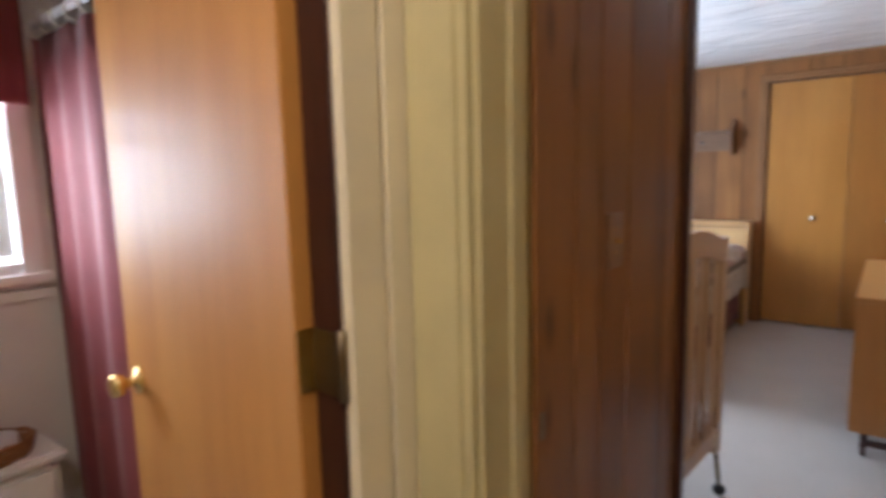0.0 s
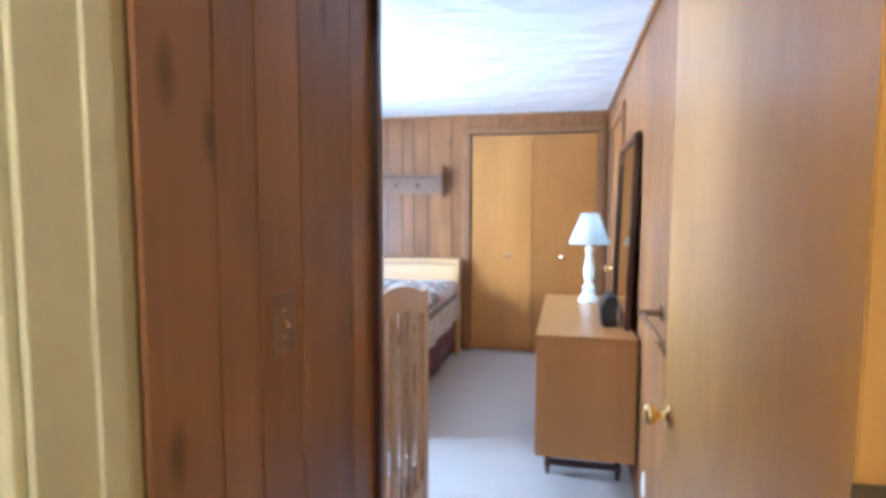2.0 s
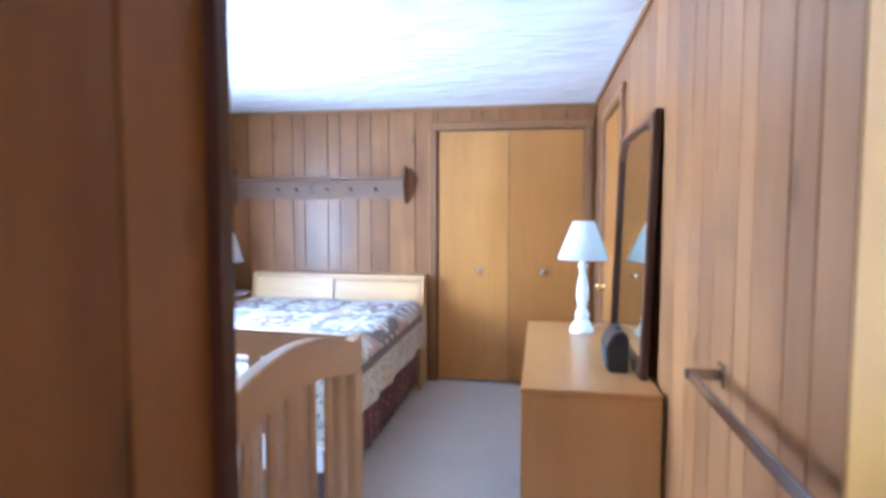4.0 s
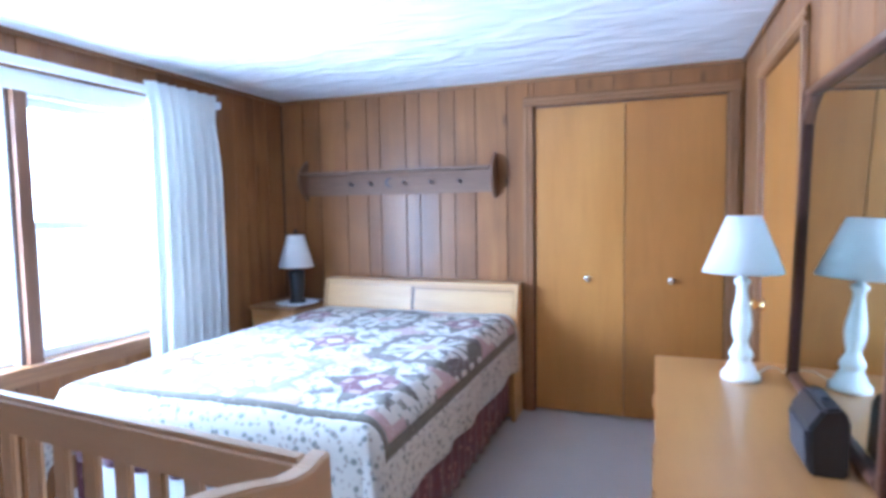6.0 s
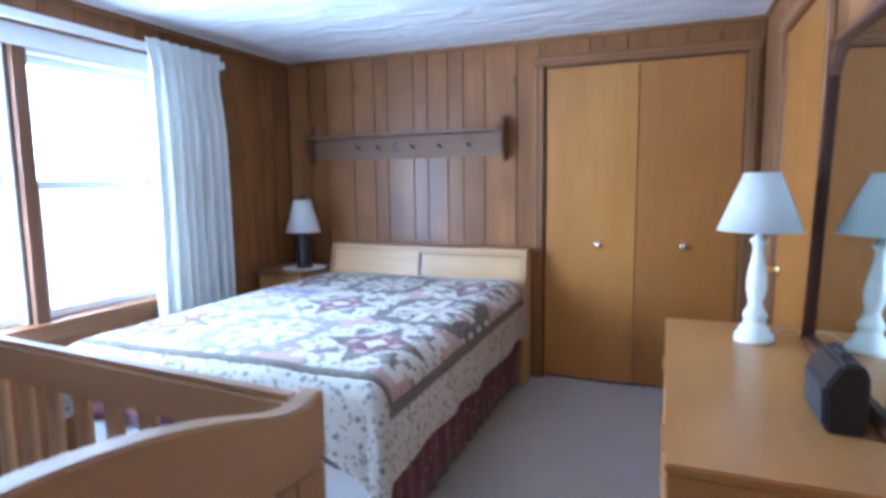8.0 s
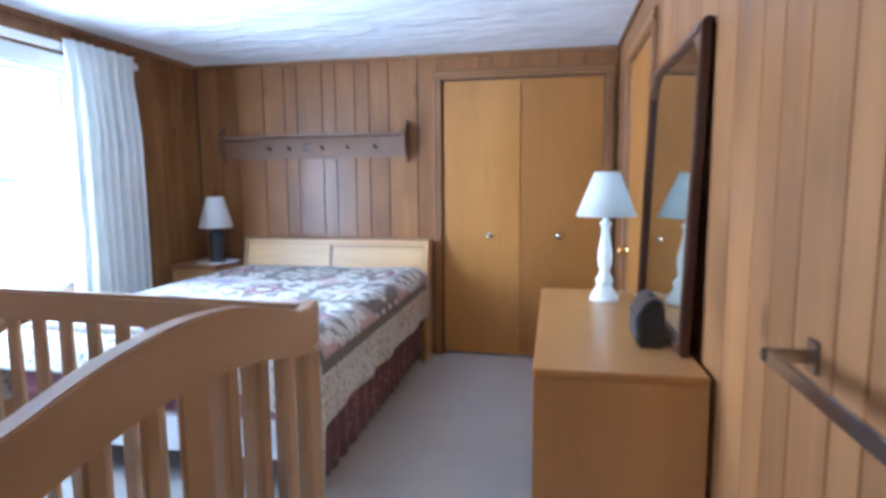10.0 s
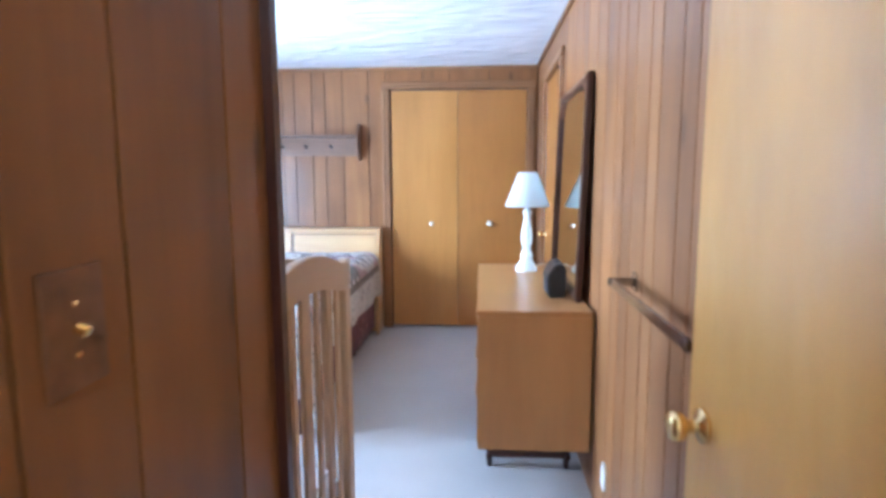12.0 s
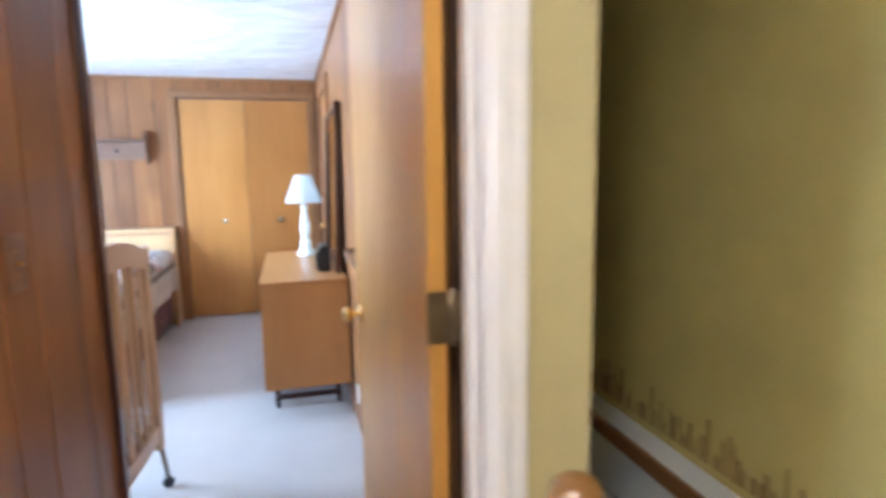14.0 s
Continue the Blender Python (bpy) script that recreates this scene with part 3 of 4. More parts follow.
def skirt():
    """Gathered valance round the two sides and the foot."""
    pts = []
    s = 0.0
    path = [(BX1 - 0.035, -0.30), (BX1 - 0.035, BFOOT + 0.035), (BX0 + 0.035, BFOOT + 0.035), (BX0 + 0.035, -0.30)]
    for (ax, ay), (bx, by), hem in zip(path, path[1:], (0.075, 0.375, 0.075)):
        length = math.hypot(bx - ax, by - ay)
        k = int(length / 0.02)
        nx, ny = (by - ay) / length, -(bx - ax) / length
        for i in range(k + 1):
            t = i / k
            pts.append((ax + (bx - ax) * t, ay + (by - ay) * t, -nx, -ny, s + length * t, hem))
        s += length
    bm = bmesh.new()
    rows = []
    for down, amp in ((0.0, 0.002), (0.5, 0.005), (0.8, 0.006), (1.0, 0.009)):
        rows.append([bm.verts.new((x + nx * amp * math.sin(d * 55 + 2 * math.sin(d * 7)), y + ny * amp * math.sin(d * 55 + 2 * math.sin(d * 7)), 0.60 + (hem - 0.60) * down + 0.004 * math.sin(d * 40))) for x, y, nx, ny, d, hem in pts])
    for a, b in zip(rows, rows[1:]):
        for i in range(len(a) - 1):
            bm.faces.new((a[i], a[i + 1], b[i + 1], b[i]))
    ob = part("bed_skirt", bm, SKIRT, bed, "gathered maroon floral skirt", True)
    ob.modifiers.new("thickness", "SOLIDIFY").thickness = 0.003


skirt()

# ---- quilt: pieced patches on a cloth laid over the bed ----
Q_CREAM = cloth("quilt_cream", (0.62, 0.56, 0.49), 0.9, 240, 0.08, [(0.56, 0.49, 0.43)], 40, 0.14)
Q_FLORAL = cloth("quilt_floral", (0.58, 0.545, 0.48), 0.9, 240, 0.08, [(0.13, 0.14, 0.12), (0.30, 0.24, 0.21)], 27, 0.27)
Q_TAUPE = cloth("quilt_taupe", (0.145, 0.118, 0.085), 0.9, 240, 0.15, [(0.27, 0.23, 0.19)], 34, 0.2)
Q_PLUM = cloth("quilt_plum", (0.17, 0.055, 0.075), 0.9, 240, 0.2, [(0.46, 0.32, 0.32)], 44, 0.24)
Q_LAV = cloth("quilt_lavender", (0.29, 0.25, 0.36), 0.9, 240, 0.15, [(0.56, 0.53, 0.58)], 24, 0.24)
Q_SAGE = cloth("quilt_sage", (0.22, 0.20, 0.16), 0.9, 240, 0.12, [(0.58, 0.52, 0.42)], 52, 0.2)
Q_ROSE = cloth("quilt_rose", (0.46, 0.30, 0.27), 0.9, 240, 0.12, [(0.64, 0.52, 0.44)], 52, 0.2)


Q_MOCHA = cloth("quilt_mocha", (0.135, 0.100, 0.085), 0.9, 240, 0.2, [(0.46, 0.40, 0.35), (0.24, 0.13, 0.14)], 34, 0.16)


def quilt_build():
    hw, length, drop = (BX1 - BX0) / 2 + 0.003, BHEAD - BFOOT - 0.02, 0.310
    cx, r = (BX0 + BX1) / 2, 0.10
    cell = 0.080
    top0 = BTOP + 0.005

    def fold(s, edge):
        """Across a bed edge: how far out and how far down a point s along the cloth comes."""
        if s <= edge - r:
            return s, 0.0
        a = (s - (edge - r)) / r
        if a < math.pi / 2:
            return edge - r + r * math.sin(a), r * (1 - math.cos(a))
        d = s - (edge - r) - r * math.pi / 2
        return edge + 0.03 * d, r + d
    span = hw + drop - 0.02
    vmax = length + 0.125
    step = 0.0125
    nu, nv = int(round(2 * span / step)), int(round(vmax / step))
    nu -= nu % 2
    bm = bmesh.new()
    grid = []
    for j in range(nv + 1):
        row = []
        for i in range(nu + 1):
            u, v = (i - nu / 2) * step, j * step
            ox, du = fold(abs(u), hw)
            oy, dv = fold(v, length)
            big, small = max(du, dv), min(du, dv)
            if dv > 0.03 and du > 0.03:
                big = math.hypot(big, 1.5 * small)
                ox = ox + 0.20 * small
                oy = oy + 0.16 * small
            lag = min(1.0, max(0.0, (u - hw + 0.55) / 0.55))
            if dv > 0.06:
                big += 1.8 * lag * lag * (dv - 0.06)
            wav = max(0, big - 0.1)
            ox += 0.05 * wav * math.sin(v * 14 + 1.3 * math.sin(v * 5)) if du > dv else 0
            oy += 0.06 * wav * math.sin(u * 13 + 1.1 * math.sin(u * 6)) if dv >= du else 0
            puff = 0.005 * noise.noise((u * 9, v * 9, 0)) + 0.010 * noise.noise((u * 2.2, v * 2.2, 4))
            puff += 0.0025 * abs(math.sin(u / cell * math.pi)) * abs(math.sin(v / cell * math.pi))
            sag = -0.012 * max(0, 1 - v / 0.22)
            row.append(bm.verts.new((cx + math.copysign(ox, u), BHEAD - 0.035 - oy, top0 - big + puff * (1 if big < 0.05 else 0.4) + sag)))
        grid.append(row)
    bm.verts.index_update()
    spots = [v_.co.copy() for v_ in bm.verts]
    bm.free()
    pieces = {"border": [], "sashing": [], "patchwork": []}
    strip_u, strip_v0, strip_v1 = hw + 0.045, 0.10, length - 0.09
    bw, bl = 2 * strip_u / 3, (strip_v1 - strip_v0) / 3

    def star(p, q, far):
        """Feathered eight-pointed star on cream; p and q run from -1 to 1 across the block."""
        a, b = abs(p), abs(q)
        m, k = max(a, b), min(a, b)
        d, e = (a + b) * 0.7071, abs(a - b) * 0.7071
        if a + b < 0.20:
            return 0
        if m < 0.30 and a + b < 0.46:
            return 3
        if k < 0.46 * (0.88 - m) and m > 0.24:
            if m < 0.44:
                return 6 if k < 0.10 else 3
            return 2 if (p * q > 0) == (a > b) else 7
        if e < 0.42 * (0.98 - d) and d > 0.30:
            if d < 0.52:
                return 1
            return 7 if (p * q > 0) == (a > b) else 5
        if m > 0.84 and k > 0.52:
            return 6 if far else 1
        if m > 0.52 and 0.30 < k < 0.62 and (int(a * 9) + int(b * 9)) % 3 == 0:
            return 5
        return 1 if m > 0.80 and k < 0.34 else 0

    def snow(p, q, ground):
        """Pale snowflake on a dark ground."""
        a, b = abs(p), abs(q)
        m, k = max(a, b), min(a, b)
        if a + b > 1.62:
            return 6
        if m > 0.90:
            return 0 if (int((p + 1) * 5) + int((q + 1) * 5)) % 2 else ground
        if a + b < 0.24:
            return 6
        if k < 0.10 and m < 0.78:
            return 0
        if abs(a - b) < 0.15 and 0.16 < m < 0.62:
            return 1
        if 0.50 < m < 0.72 and k < 0.42 - abs(m - 0.61) * 2.2 and k > 0.18:
            return 0
        return ground if (p * q > 0) == (a > b) else (ground if ground == 4 else 2)

    for j in range(nv):
        for i in range(nu):
            u, v = (i + 0.5 - nu / 2) * step, (j + 0.5) * step
            q = (j * (nu + 1) + i, j * (nu + 1) + i + 1, (j + 1) * (nu + 1) + i + 1, (j + 1) * (nu + 1) + i)
            au = abs(u)
            if au > strip_u + 0.047 or v > strip_v1 + 0.047 or v < strip_v0 - 0.03:
                pieces["border"].append((q, 0))
                continue
            if au > strip_u or v > strip_v1 or v < strip_v0:
                pieces["sashing"].append((q, 0))
                continue
            cu, cv = (u + strip_u) / bw, (v - strip_v0) / bl
            bu, bv = min(2, int(cu)), min(2, int(cv))
            fp, fq = 2 * (cu - bu) - 1, 2 * (cv - bv) - 1
            if (bu + bv) % 2 == 0:
                tone = star(fp, fq, bu == 2)
            else:
                tone = snow(fp, fq, 4 if (bu, bv) in ((1, 2), (0, 1)) else 7)
            pieces["patchwork"].append((q, tone))
    quilt = thing("quilt", "pieced patchwork quilt in cream, taupe, plum and lavender with floral border", "quilt")
    looks = {"border": [Q_FLORAL], "sashing": [Q_TAUPE], "patchwork": [Q_CREAM, Q_FLORAL, Q_TAUPE, Q_PLUM, Q_LAV, Q_SAGE, Q_ROSE, Q_MOCHA]}
    words = {"border": "cream border with small flowers", "sashing": "narrow taupe strip", "patchwork": ""}
    for name, faces in pieces.items():
        made, bm = {}, bmesh.new()
        for q, tone in faces:
            for k in q:
                if k not in made:
                    made[k] = bm.verts.new(spots[k])
            bm.faces.new([made[k] for k in q]).material_index = tone
        ob = part(name, bm, looks[name], quilt, words[name], True)
        sol = ob.modifiers.new("thickness", "SOLIDIFY")
        sol.thickness, sol.offset = 0.014, 1.0


quilt_build()

# ---- nightstand and small lamp ----
stand = thing("nightstand", "small honey-brown wooden nightstand beside the bed", "nightstand")
part("body", box(-3.24, -2.88, -0.50, -0.06, 0.14, 0.705, 0.004), DRESSER, stand)
part("top", box(-3.26, -2.865, -0.52, -0.05, 0.706, 0.73, 0.005), TRIM_X, stand, "darker wooden top")
for dz in (0.18, 0.44):
    dr = part("drawer", box(-3.225, -2.895, -0.513, -0.501, dz, dz + 0.24, 0.003), DRESSER, stand)
    knob(dr, (-3.06, -0.513, dz + 0.12), (0, -1, 0), r=0.012, length=0.025)
for lx in (-3.22, -2.90):
    for ly in (-0.48, -0.09):
        part("leg", lathe([(0.012, 0.0), (0.02, 0.139)], 12, (lx, ly, 0)), MAPLE, stand, "", True)
doily = part("doily", prism([(-2.99 + (0.15 + 0.008 * math.cos(14 * a)) * math.cos(a), -0.29 + (0.15 + 0.008 * math.cos(14 * a)) * math.sin(a)) for a in [2 * math.pi * i / 84 for i in range(84)]], "z", 0.731, 0.735), SHEET)
tagged(doily, "round white cloth doily on the nightstand", "doily")
small = thing("table_lamp", "small table lamp with dark column base and white shade", "lamp", at=(-2.98, -0.30, 0.735))
part("base", lathe([(0.0, 0.0), (0.062, 0.0), (0.064, 0.012), (0.052, 0.02), (0.047, 0.03), (0.058, 0.20), (0.060, 0.215), (0.056, 0.235), (0.02, 0.245), (0.012, 0.27), (0.0, 0.27)], 28), BLACK, small, "black column base", True)
part("shade", lathe([(0.128, 0.265), (0.0635, 0.50), (0.061, 0.50), (0.1255, 0.265)], 40), SHADE, small, "white cone shade", True)
part("finial", lathe([(0.0, 0.49), (0.006, 0.49), (0.005, 0.515), (0.012, 0.525), (0.008, 0.54), (0.0, 0.545)], 14), BLACK, small, "", True)
part("spider", box(-0.062, 0.062, -0.002, 0.002, 0.492, 0.496), BLACK, small)

# ---- wall shelf with pegs ----
SHELFWOOD = wood("shelf_wood", (0.31, 0.165, 0.085), (0.19, 0.092, 0.045), "x", 0.58)
shelf = thing("wall_shelf", "brown wooden wall shelf with coat pegs and curved ends", "shelf")
part("board", box(-3.045, -1.545, -0.135, -0.004, 1.685, 1.703, 0.003), SHELFWOOD, shelf)
back = part("backboard", box(-3.045, -1.545, -0.022, -0.003, 1.525, 1.684, 0.003), SHELFWOOD, shelf)
for sx in (-3.068, -1.543):
    n_ = 18
    prof = [(-0.004, 1.485), (-0.004, 1.80)] + [(-0.004 - 0.125 * math.sin(math.pi * i / n_) ** 0.8, 1.80 - 0.315 * i / n_) for i in range(1, n_)]
    part("end_bracket", prism(prof, "x", sx, sx + 0.022, 0.002), SHELFWOOD, shelf)
for px in (-2.645, -2.48, -2.205, -1.997, -1.78):
    bm = moved(lathe([(0.0, 0), (0.009, 0), (0.007, 0.035), (0.012, 0.048), (0.009, 0.056), (0.0, 0.058)], 14), Matrix.Translation((px, -0.022, 1.60)) @ pose(0, 0, 0, 78, 0, 0))
    part("peg", bm, DARKWOOD, back, "dark turned wooden peg", True)
moon = [(-2.34 + 0.036 * math.cos(a), 1.612 + 0.036 * math.sin(a)) for a in [radians(60 + 240 * i / 16) for i in range(17)]]
moon += [(-2.328 + 0.024 * math.cos(a), 1.612 + 0.024 * math.sin(a)) for a in [radians(288 - 216 * i / 14) for i in range(15)]]
part("moon_inlay", prism(moon, "y", -0.0245, -0.020), DARKWOOD, back, "dark crescent cut in the board")

# ---- dresser ----
DX0, DX1, DY0, DY1 = -0.490, -0.012, -2.655, -1.385
dresser = thing("dresser", "low maple-veneer dresser with drawers on dark tapered legs", "dresser")
part("body", box(DX0 + 0.006, DX1, DY0 + 0.004, DY1 - 0.004, 0.192, 0.778, 0.003), DRESSER, dresser)
part("top", box(DX0, DX1, DY0, DY1, 0.779, 0.800, 0.004), DRESSER_TOP, dresser, "glossy honey-coloured top")
for c in range(2):
    for k in range(3):
        y0 = DY0 + 0.03 + c * 0.61
        z0 = 0.21 + k * 0.187
        dr = part("drawer", box(DX0 + 0.002, DX0 + 0.0055, y0, y0 + 0.595, z0, z0 + 0.178, 0.001), DRESSER, dresser)
        part("pull", box(DX0 - 0.006, DX0 + 0.0018, y0 + 0.22, y0 + 0.375, z0 + 0.12, z0 + 0.135, 0.003), DRESSER, dr, "slim wooden pull")
part("base_rail", box(DX0 + 0.045, DX0 + 0.07, DY0 + 0.20, DY1 - 0.20, 0.050, 0.076, 0.002), DARKWOOD, dresser)
part("base_rail", box(DX1 - 0.07, DX1 - 0.045, DY0 + 0.20, DY1 - 0.20, 0.050, 0.076, 0.002), DARKWOOD, dresser)
for by in (DY0 + 0.218, DY1 - 0.243):
    part("base_rail", box(DX0 + 0.071, DX1 - 0.071, by, by + 0.025, 0.050, 0.076, 0.002), DARKWOOD, dresser)
for lx in (DX0 + 0.06, DX1 - 0.06):
    for ly in (DY0 + 0.233, DY1 - 0.233):
        part("leg", lathe([(0.011, 0.0), (0.022, 0.192)], 14, (lx, ly, 0)), DARKWOOD, dresser, "", True)

# ---- white table lamp ----
lamp = thing("table_lamp", "white turned table lamp with white cone shade on the dresser", "lamp", at=(-0.208, -1.64, 0.80))
part("base", lathe([(0.0, 0.0), (0.062, 0.0), (0.063, 0.010), (0.061, 0.022), (0.050, 0.034), (0.043, 0.052), (0.035, 0.062), (0.033, 0.075), (0.039, 0.084), (0.036, 0.098), (0.028, 0.112), (0.022, 0.128), (0.023, 0.140), (0.030, 0.168), (0.033, 0.195), (0.030, 0.228), (0.023, 0.268), (0.017, 0.305), (0.018, 0.330), (0.026, 0.340), (0.026, 0.350), (0.014, 0.358), (0.012, 0.40), (0.0, 0.40)], 36), WHITE_LAMP, lamp, "white turned base", True)
part("shade", lathe([(0.130, 0.378), (0.0545, 0.572), (0.052, 0.572), (0.1275, 0.378)], 48), SHADE, lamp, "white cone shade", True)
part("harp", tube([(0.0, -0.03, 0.40), (0.0, -0.035, 0.48), (0.0, 0.0, 0.565), (0.0, 0.035, 0.48), (0.0, 0.03, 0.40)], 0.0022), BRASS, lamp)
part("spider", box(-0.0535, 0.0535, -0.002, 0.002, 0.566, 0.570), BRASS, lamp)
part("cord", tube([(0.06, 0.02, 0.02), (0.09, 0.05, 0.035), (0.125, 0.07, 0.03), (0.15, 0.10, 0.006), (0.17, 0.16, 0.006)], 0.0028), PLASTIC, lamp, "pale lamp cord", True)

# ---- mirror standing on the dresser, leaning on the wall ----
mirror = thing("mirror", "tall dark wooden framed mirror leaning above the dresser", "mirror", at=(-0.046, -2.045, 0.803))
mirror.rotation_euler = (0, radians(1.6), 0)
MW, MH, FW = 0.89, 0.985, 0.036
part("backing", box(0.006, 0.011, -MW / 2 + 0.004, MW / 2 - 0.004, 0.004, MH - 0.004), DARKWOOD, mirror)
for y0, y1, z0, z1 in ((-MW / 2, -MW / 2 + FW, 0, MH), (MW / 2 - FW, MW / 2, 0, MH), (-MW / 2 + FW, MW / 2 - FW, 0, FW), (-MW / 2 + FW, MW / 2 - FW, MH - FW, MH)):
    stile = part("frame_rail", box(-0.014, 0.012, y0, y1, z0, z1, 0.004), DARKWOOD, mirror)
    part("frame_face", box(-0.018, -0.0135, y0 + 0.008, y1 - 0.008, z0 + 0.008, z1 - 0.008, 0.002), FRAMEFACE, stile, "brown inner face of the frame")
for sy in (-1, 1):
    cy = sy * (MW / 2 - FW)
    part("corner_block", prism([(cy, MH - FW), (cy - sy * 0.09, MH - FW), (cy - sy * 0.055, MH - FW - 0.018), (cy - sy * 0.022, MH - FW - 0.045), (cy, MH - FW - 0.08)], "x", -0.016, 0.004), FRAMEFACE, mirror, "curved corner fillet")
part("glass", box(0.0, 0.005, -MW / 2 + FW - 0.006, MW / 2 - FW + 0.006, FW - 0.006, MH - FW + 0.006), MIRROR, mirror, "clear mirror glass")

# ---- small black radio in front of the mirror ----
radio = thing("radio", "small black plastic clock radio against the mirror", "radio", at=(-0.118, -2.30, 0.80))
part("body", prism([(-0.046, 0.0), (0.030, 0.0), (0.030, 0.135), (0.012, 0.160), (-0.022, 0.154), (-0.052, 0.105)], "y", -0.095, 0.095, 0.006), BLACK, radio)
part("grille", prism([(-0.051, 0.012), (-0.0465, 0.012), (-0.051, 0.100), (-0.056, 0.098)], "y", -0.08, 0.08, 0.001), GREYP, radio, "grey speaker grille")
part("button", box(-0.012, 0.008, -0.03, 0.03, 0.154, 0.164, 0.003), GREYP, radio)

# ---- towel bar and outlet on the east wall ----
bar = thing("towel_bar", "chrome towel bar on the panelled wall", "towel bar")
part("bar", box(-0.080, -0.070, -3.862, -3.215, 1.018, 1.046, 0.002), BARMETAL, bar)
for by in (-3.88, -3.215):
    part("post", box(-0.084, -0.006, by, by + 0.018, 1.020, 1.044, 0.003), BARMETAL, bar)
    part("plate", box(-0.007, 0.0, by - 0.012, by + 0.03, 1.002, 1.062, 0.003), BARMETAL, bar)
outlet = thing("outlet", "white plastic wall socket low on the panelled wall", "outlet")
part("plate", prism([(-2.875 + 0.035 * math.cos(a), 0.21 + 0.057 * math.sin(a)) for a in [2 * math.pi * i / 24 for i in range(24)]], "x", -0.006, 0.0, 0.001), PLASTIC, outlet)
for oz in (0.188, 0.232):
    part("socket", prism([(-2.875 + 0.016 * math.cos(a), oz + 0.014 * math.sin(a)) for a in [2 * math.pi * i / 16 for i in range(16)]], "x", -0.008, -0.0055), WHITE_PAINT, outlet)

switch = thing("light_switch", "brown metal light switch plate on dark panelling", "light switch")
plate = part("plate", box(-0.8605, -0.8568, -4.496, -4.410, 1.155, 1.275, 0.0025), SWITCHPLATE, switch)
part("toggle", moved(box(0.0, 0.014, -0.004, 0.004, -0.005, 0.005, 0.0015), Matrix.Translation((-0.8573, -4.453, 1.218)) @ pose(0, 0, 0, 0, 28, 0)), BRASS, switch, "brass-coloured toggle")
for oz in (1.190, 1.240):
    part("screw", moved(lathe([(0.0, 0.0), (0.0035, 0.0), (0.003, 0.0015), (0.0, 0.002)], 12), Matrix.Translation((-0.8570, -4.453, oz)) @ pose(0, 0, 0, 0, 90, 0)), BRASS, plate)

# ---- crib ----
CX0, CX1, CY0, CY1 = -2.27, -0.885, -3.905, -3.225
crib = thing("crib", "light natural wooden slatted crib on black castors", "crib")
CRIB_TURN = Matrix.Translation((CX1, CY1, 0)) @ pose(0, 0, 0, 0, 0, -4.5) @ Matrix.Translation((-CX1, -CY1, 0))
crib.matrix_world = CRIB_TURN


def crib_end(x):
    """End panel: two posts, an arched head board, slats and a bottom rail."""
    def arch(y):
        s = (y - CY0) / (CY1 - CY0)
        return 1.085 + 0.065 * math.sin(math.pi * min(1, max(0, (s - 0.06) / 0.88))) ** 0.9

    def crest(y):
        ends = min(y - CY0, CY1 - y)
        return arch(y) if ends > 0.085 else arch(y) + 0.020 * (1 + math.cos(math.pi * ends / 0.085)) / 2
    n = 36
    ys = [CY0 + (CY1 - CY0) * i / n for i in range(n + 1)]
    top = [(y, crest(y)) for y in ys]
    low = [(y, crest(y) - 0.082 - 0.012 * math.sin(math.pi * i / n)) for i, y in enumerate(ys)]
    part("head_board", prism(low + top[::-1], "x", x - 0.027, x + 0.003, 0.003), CRIBWOOD_Y, crib, "arched solid top board")
    for y0, y1 in ((CY0, CY0 + 0.052), (CY1 - 0.052, CY1)):
        post = part("post", box(x - 0.026, x + 0.002, y0, y1, 0.22, 1.014, 0.004), CRIBWOOD, crib)
        ym = (y0 + y1) / 2
        lean = 1 if y0 > CY0 else 0
        leg = part("leg", tube([(x - 0.012, ym, 0.26), (x - 0.012, ym + 0.04 * lean, 0.14), (x - 0.012, ym + 0.075 * lean, 0.04)], 0.009, 10), STEEL, crib, "thin grey metal leg", True)
        wheel = moved(lathe([(0.0, -0.011), (0.02, -0.011), (0.025, -0.006), (0.025, 0.006), (0.02, 0.011), (0.0, 0.011)], 18), Matrix.Translation((x - 0.012, ym + 0.075 * lean, 0.025)) @ pose(0, 0, 0, 90, 0, 35))
        part("castor", wheel, BLACK, leg, "black castor wheel", True)
    inner0, inner1 = CY0 + 0.052, CY1 - 0.052
    k = 7
    pitch = (inner1 - inner0) / (k + 0.0)
    for i in range(k):
        yc = inner0 + pitch * (i + 0.5)
        w = 0.030 if i == k // 2 else 0.015
        part("slat", box(x - 0.018, x - 0.008, yc - w, yc + w, 0.33, arch(yc) - 0.07, 0.003), CRIBWOOD, crib)
    part("bottom_rail", box(x - 0.024, x, inner0, inner1, 0.26, 0.335, 0.004), CRIBWOOD_Y, crib)


crib_end(CX1)
crib_end(CX0 + 0.026)
for y0, y1 in ((CY1 - 0.026, CY1 - 0.002), (CY0 + 0.002, CY0 + 0.026)):
    part("side_rail", box(CX0 + 0.030, CX1 - 0.028, y0 - 0.004, y1 + 0.004, 1.030, 1.098, 0.008), CRIBWOOD_X, crib)
    part("side_rail", box(CX0 + 0.028, CX1 - 0.028, y0, y1, 0.26, 0.325, 0.005), CRIBWOOD_X, crib)
    x = CX1 - 0.075
    while x > CX0 + 0.06:
        part("slat", box(x - 0.018, x + 0.018, y0 + 0.006, y1 - 0.006, 0.32, 1.033, 0.003), CRIBWOOD, crib)
        x -= 0.077
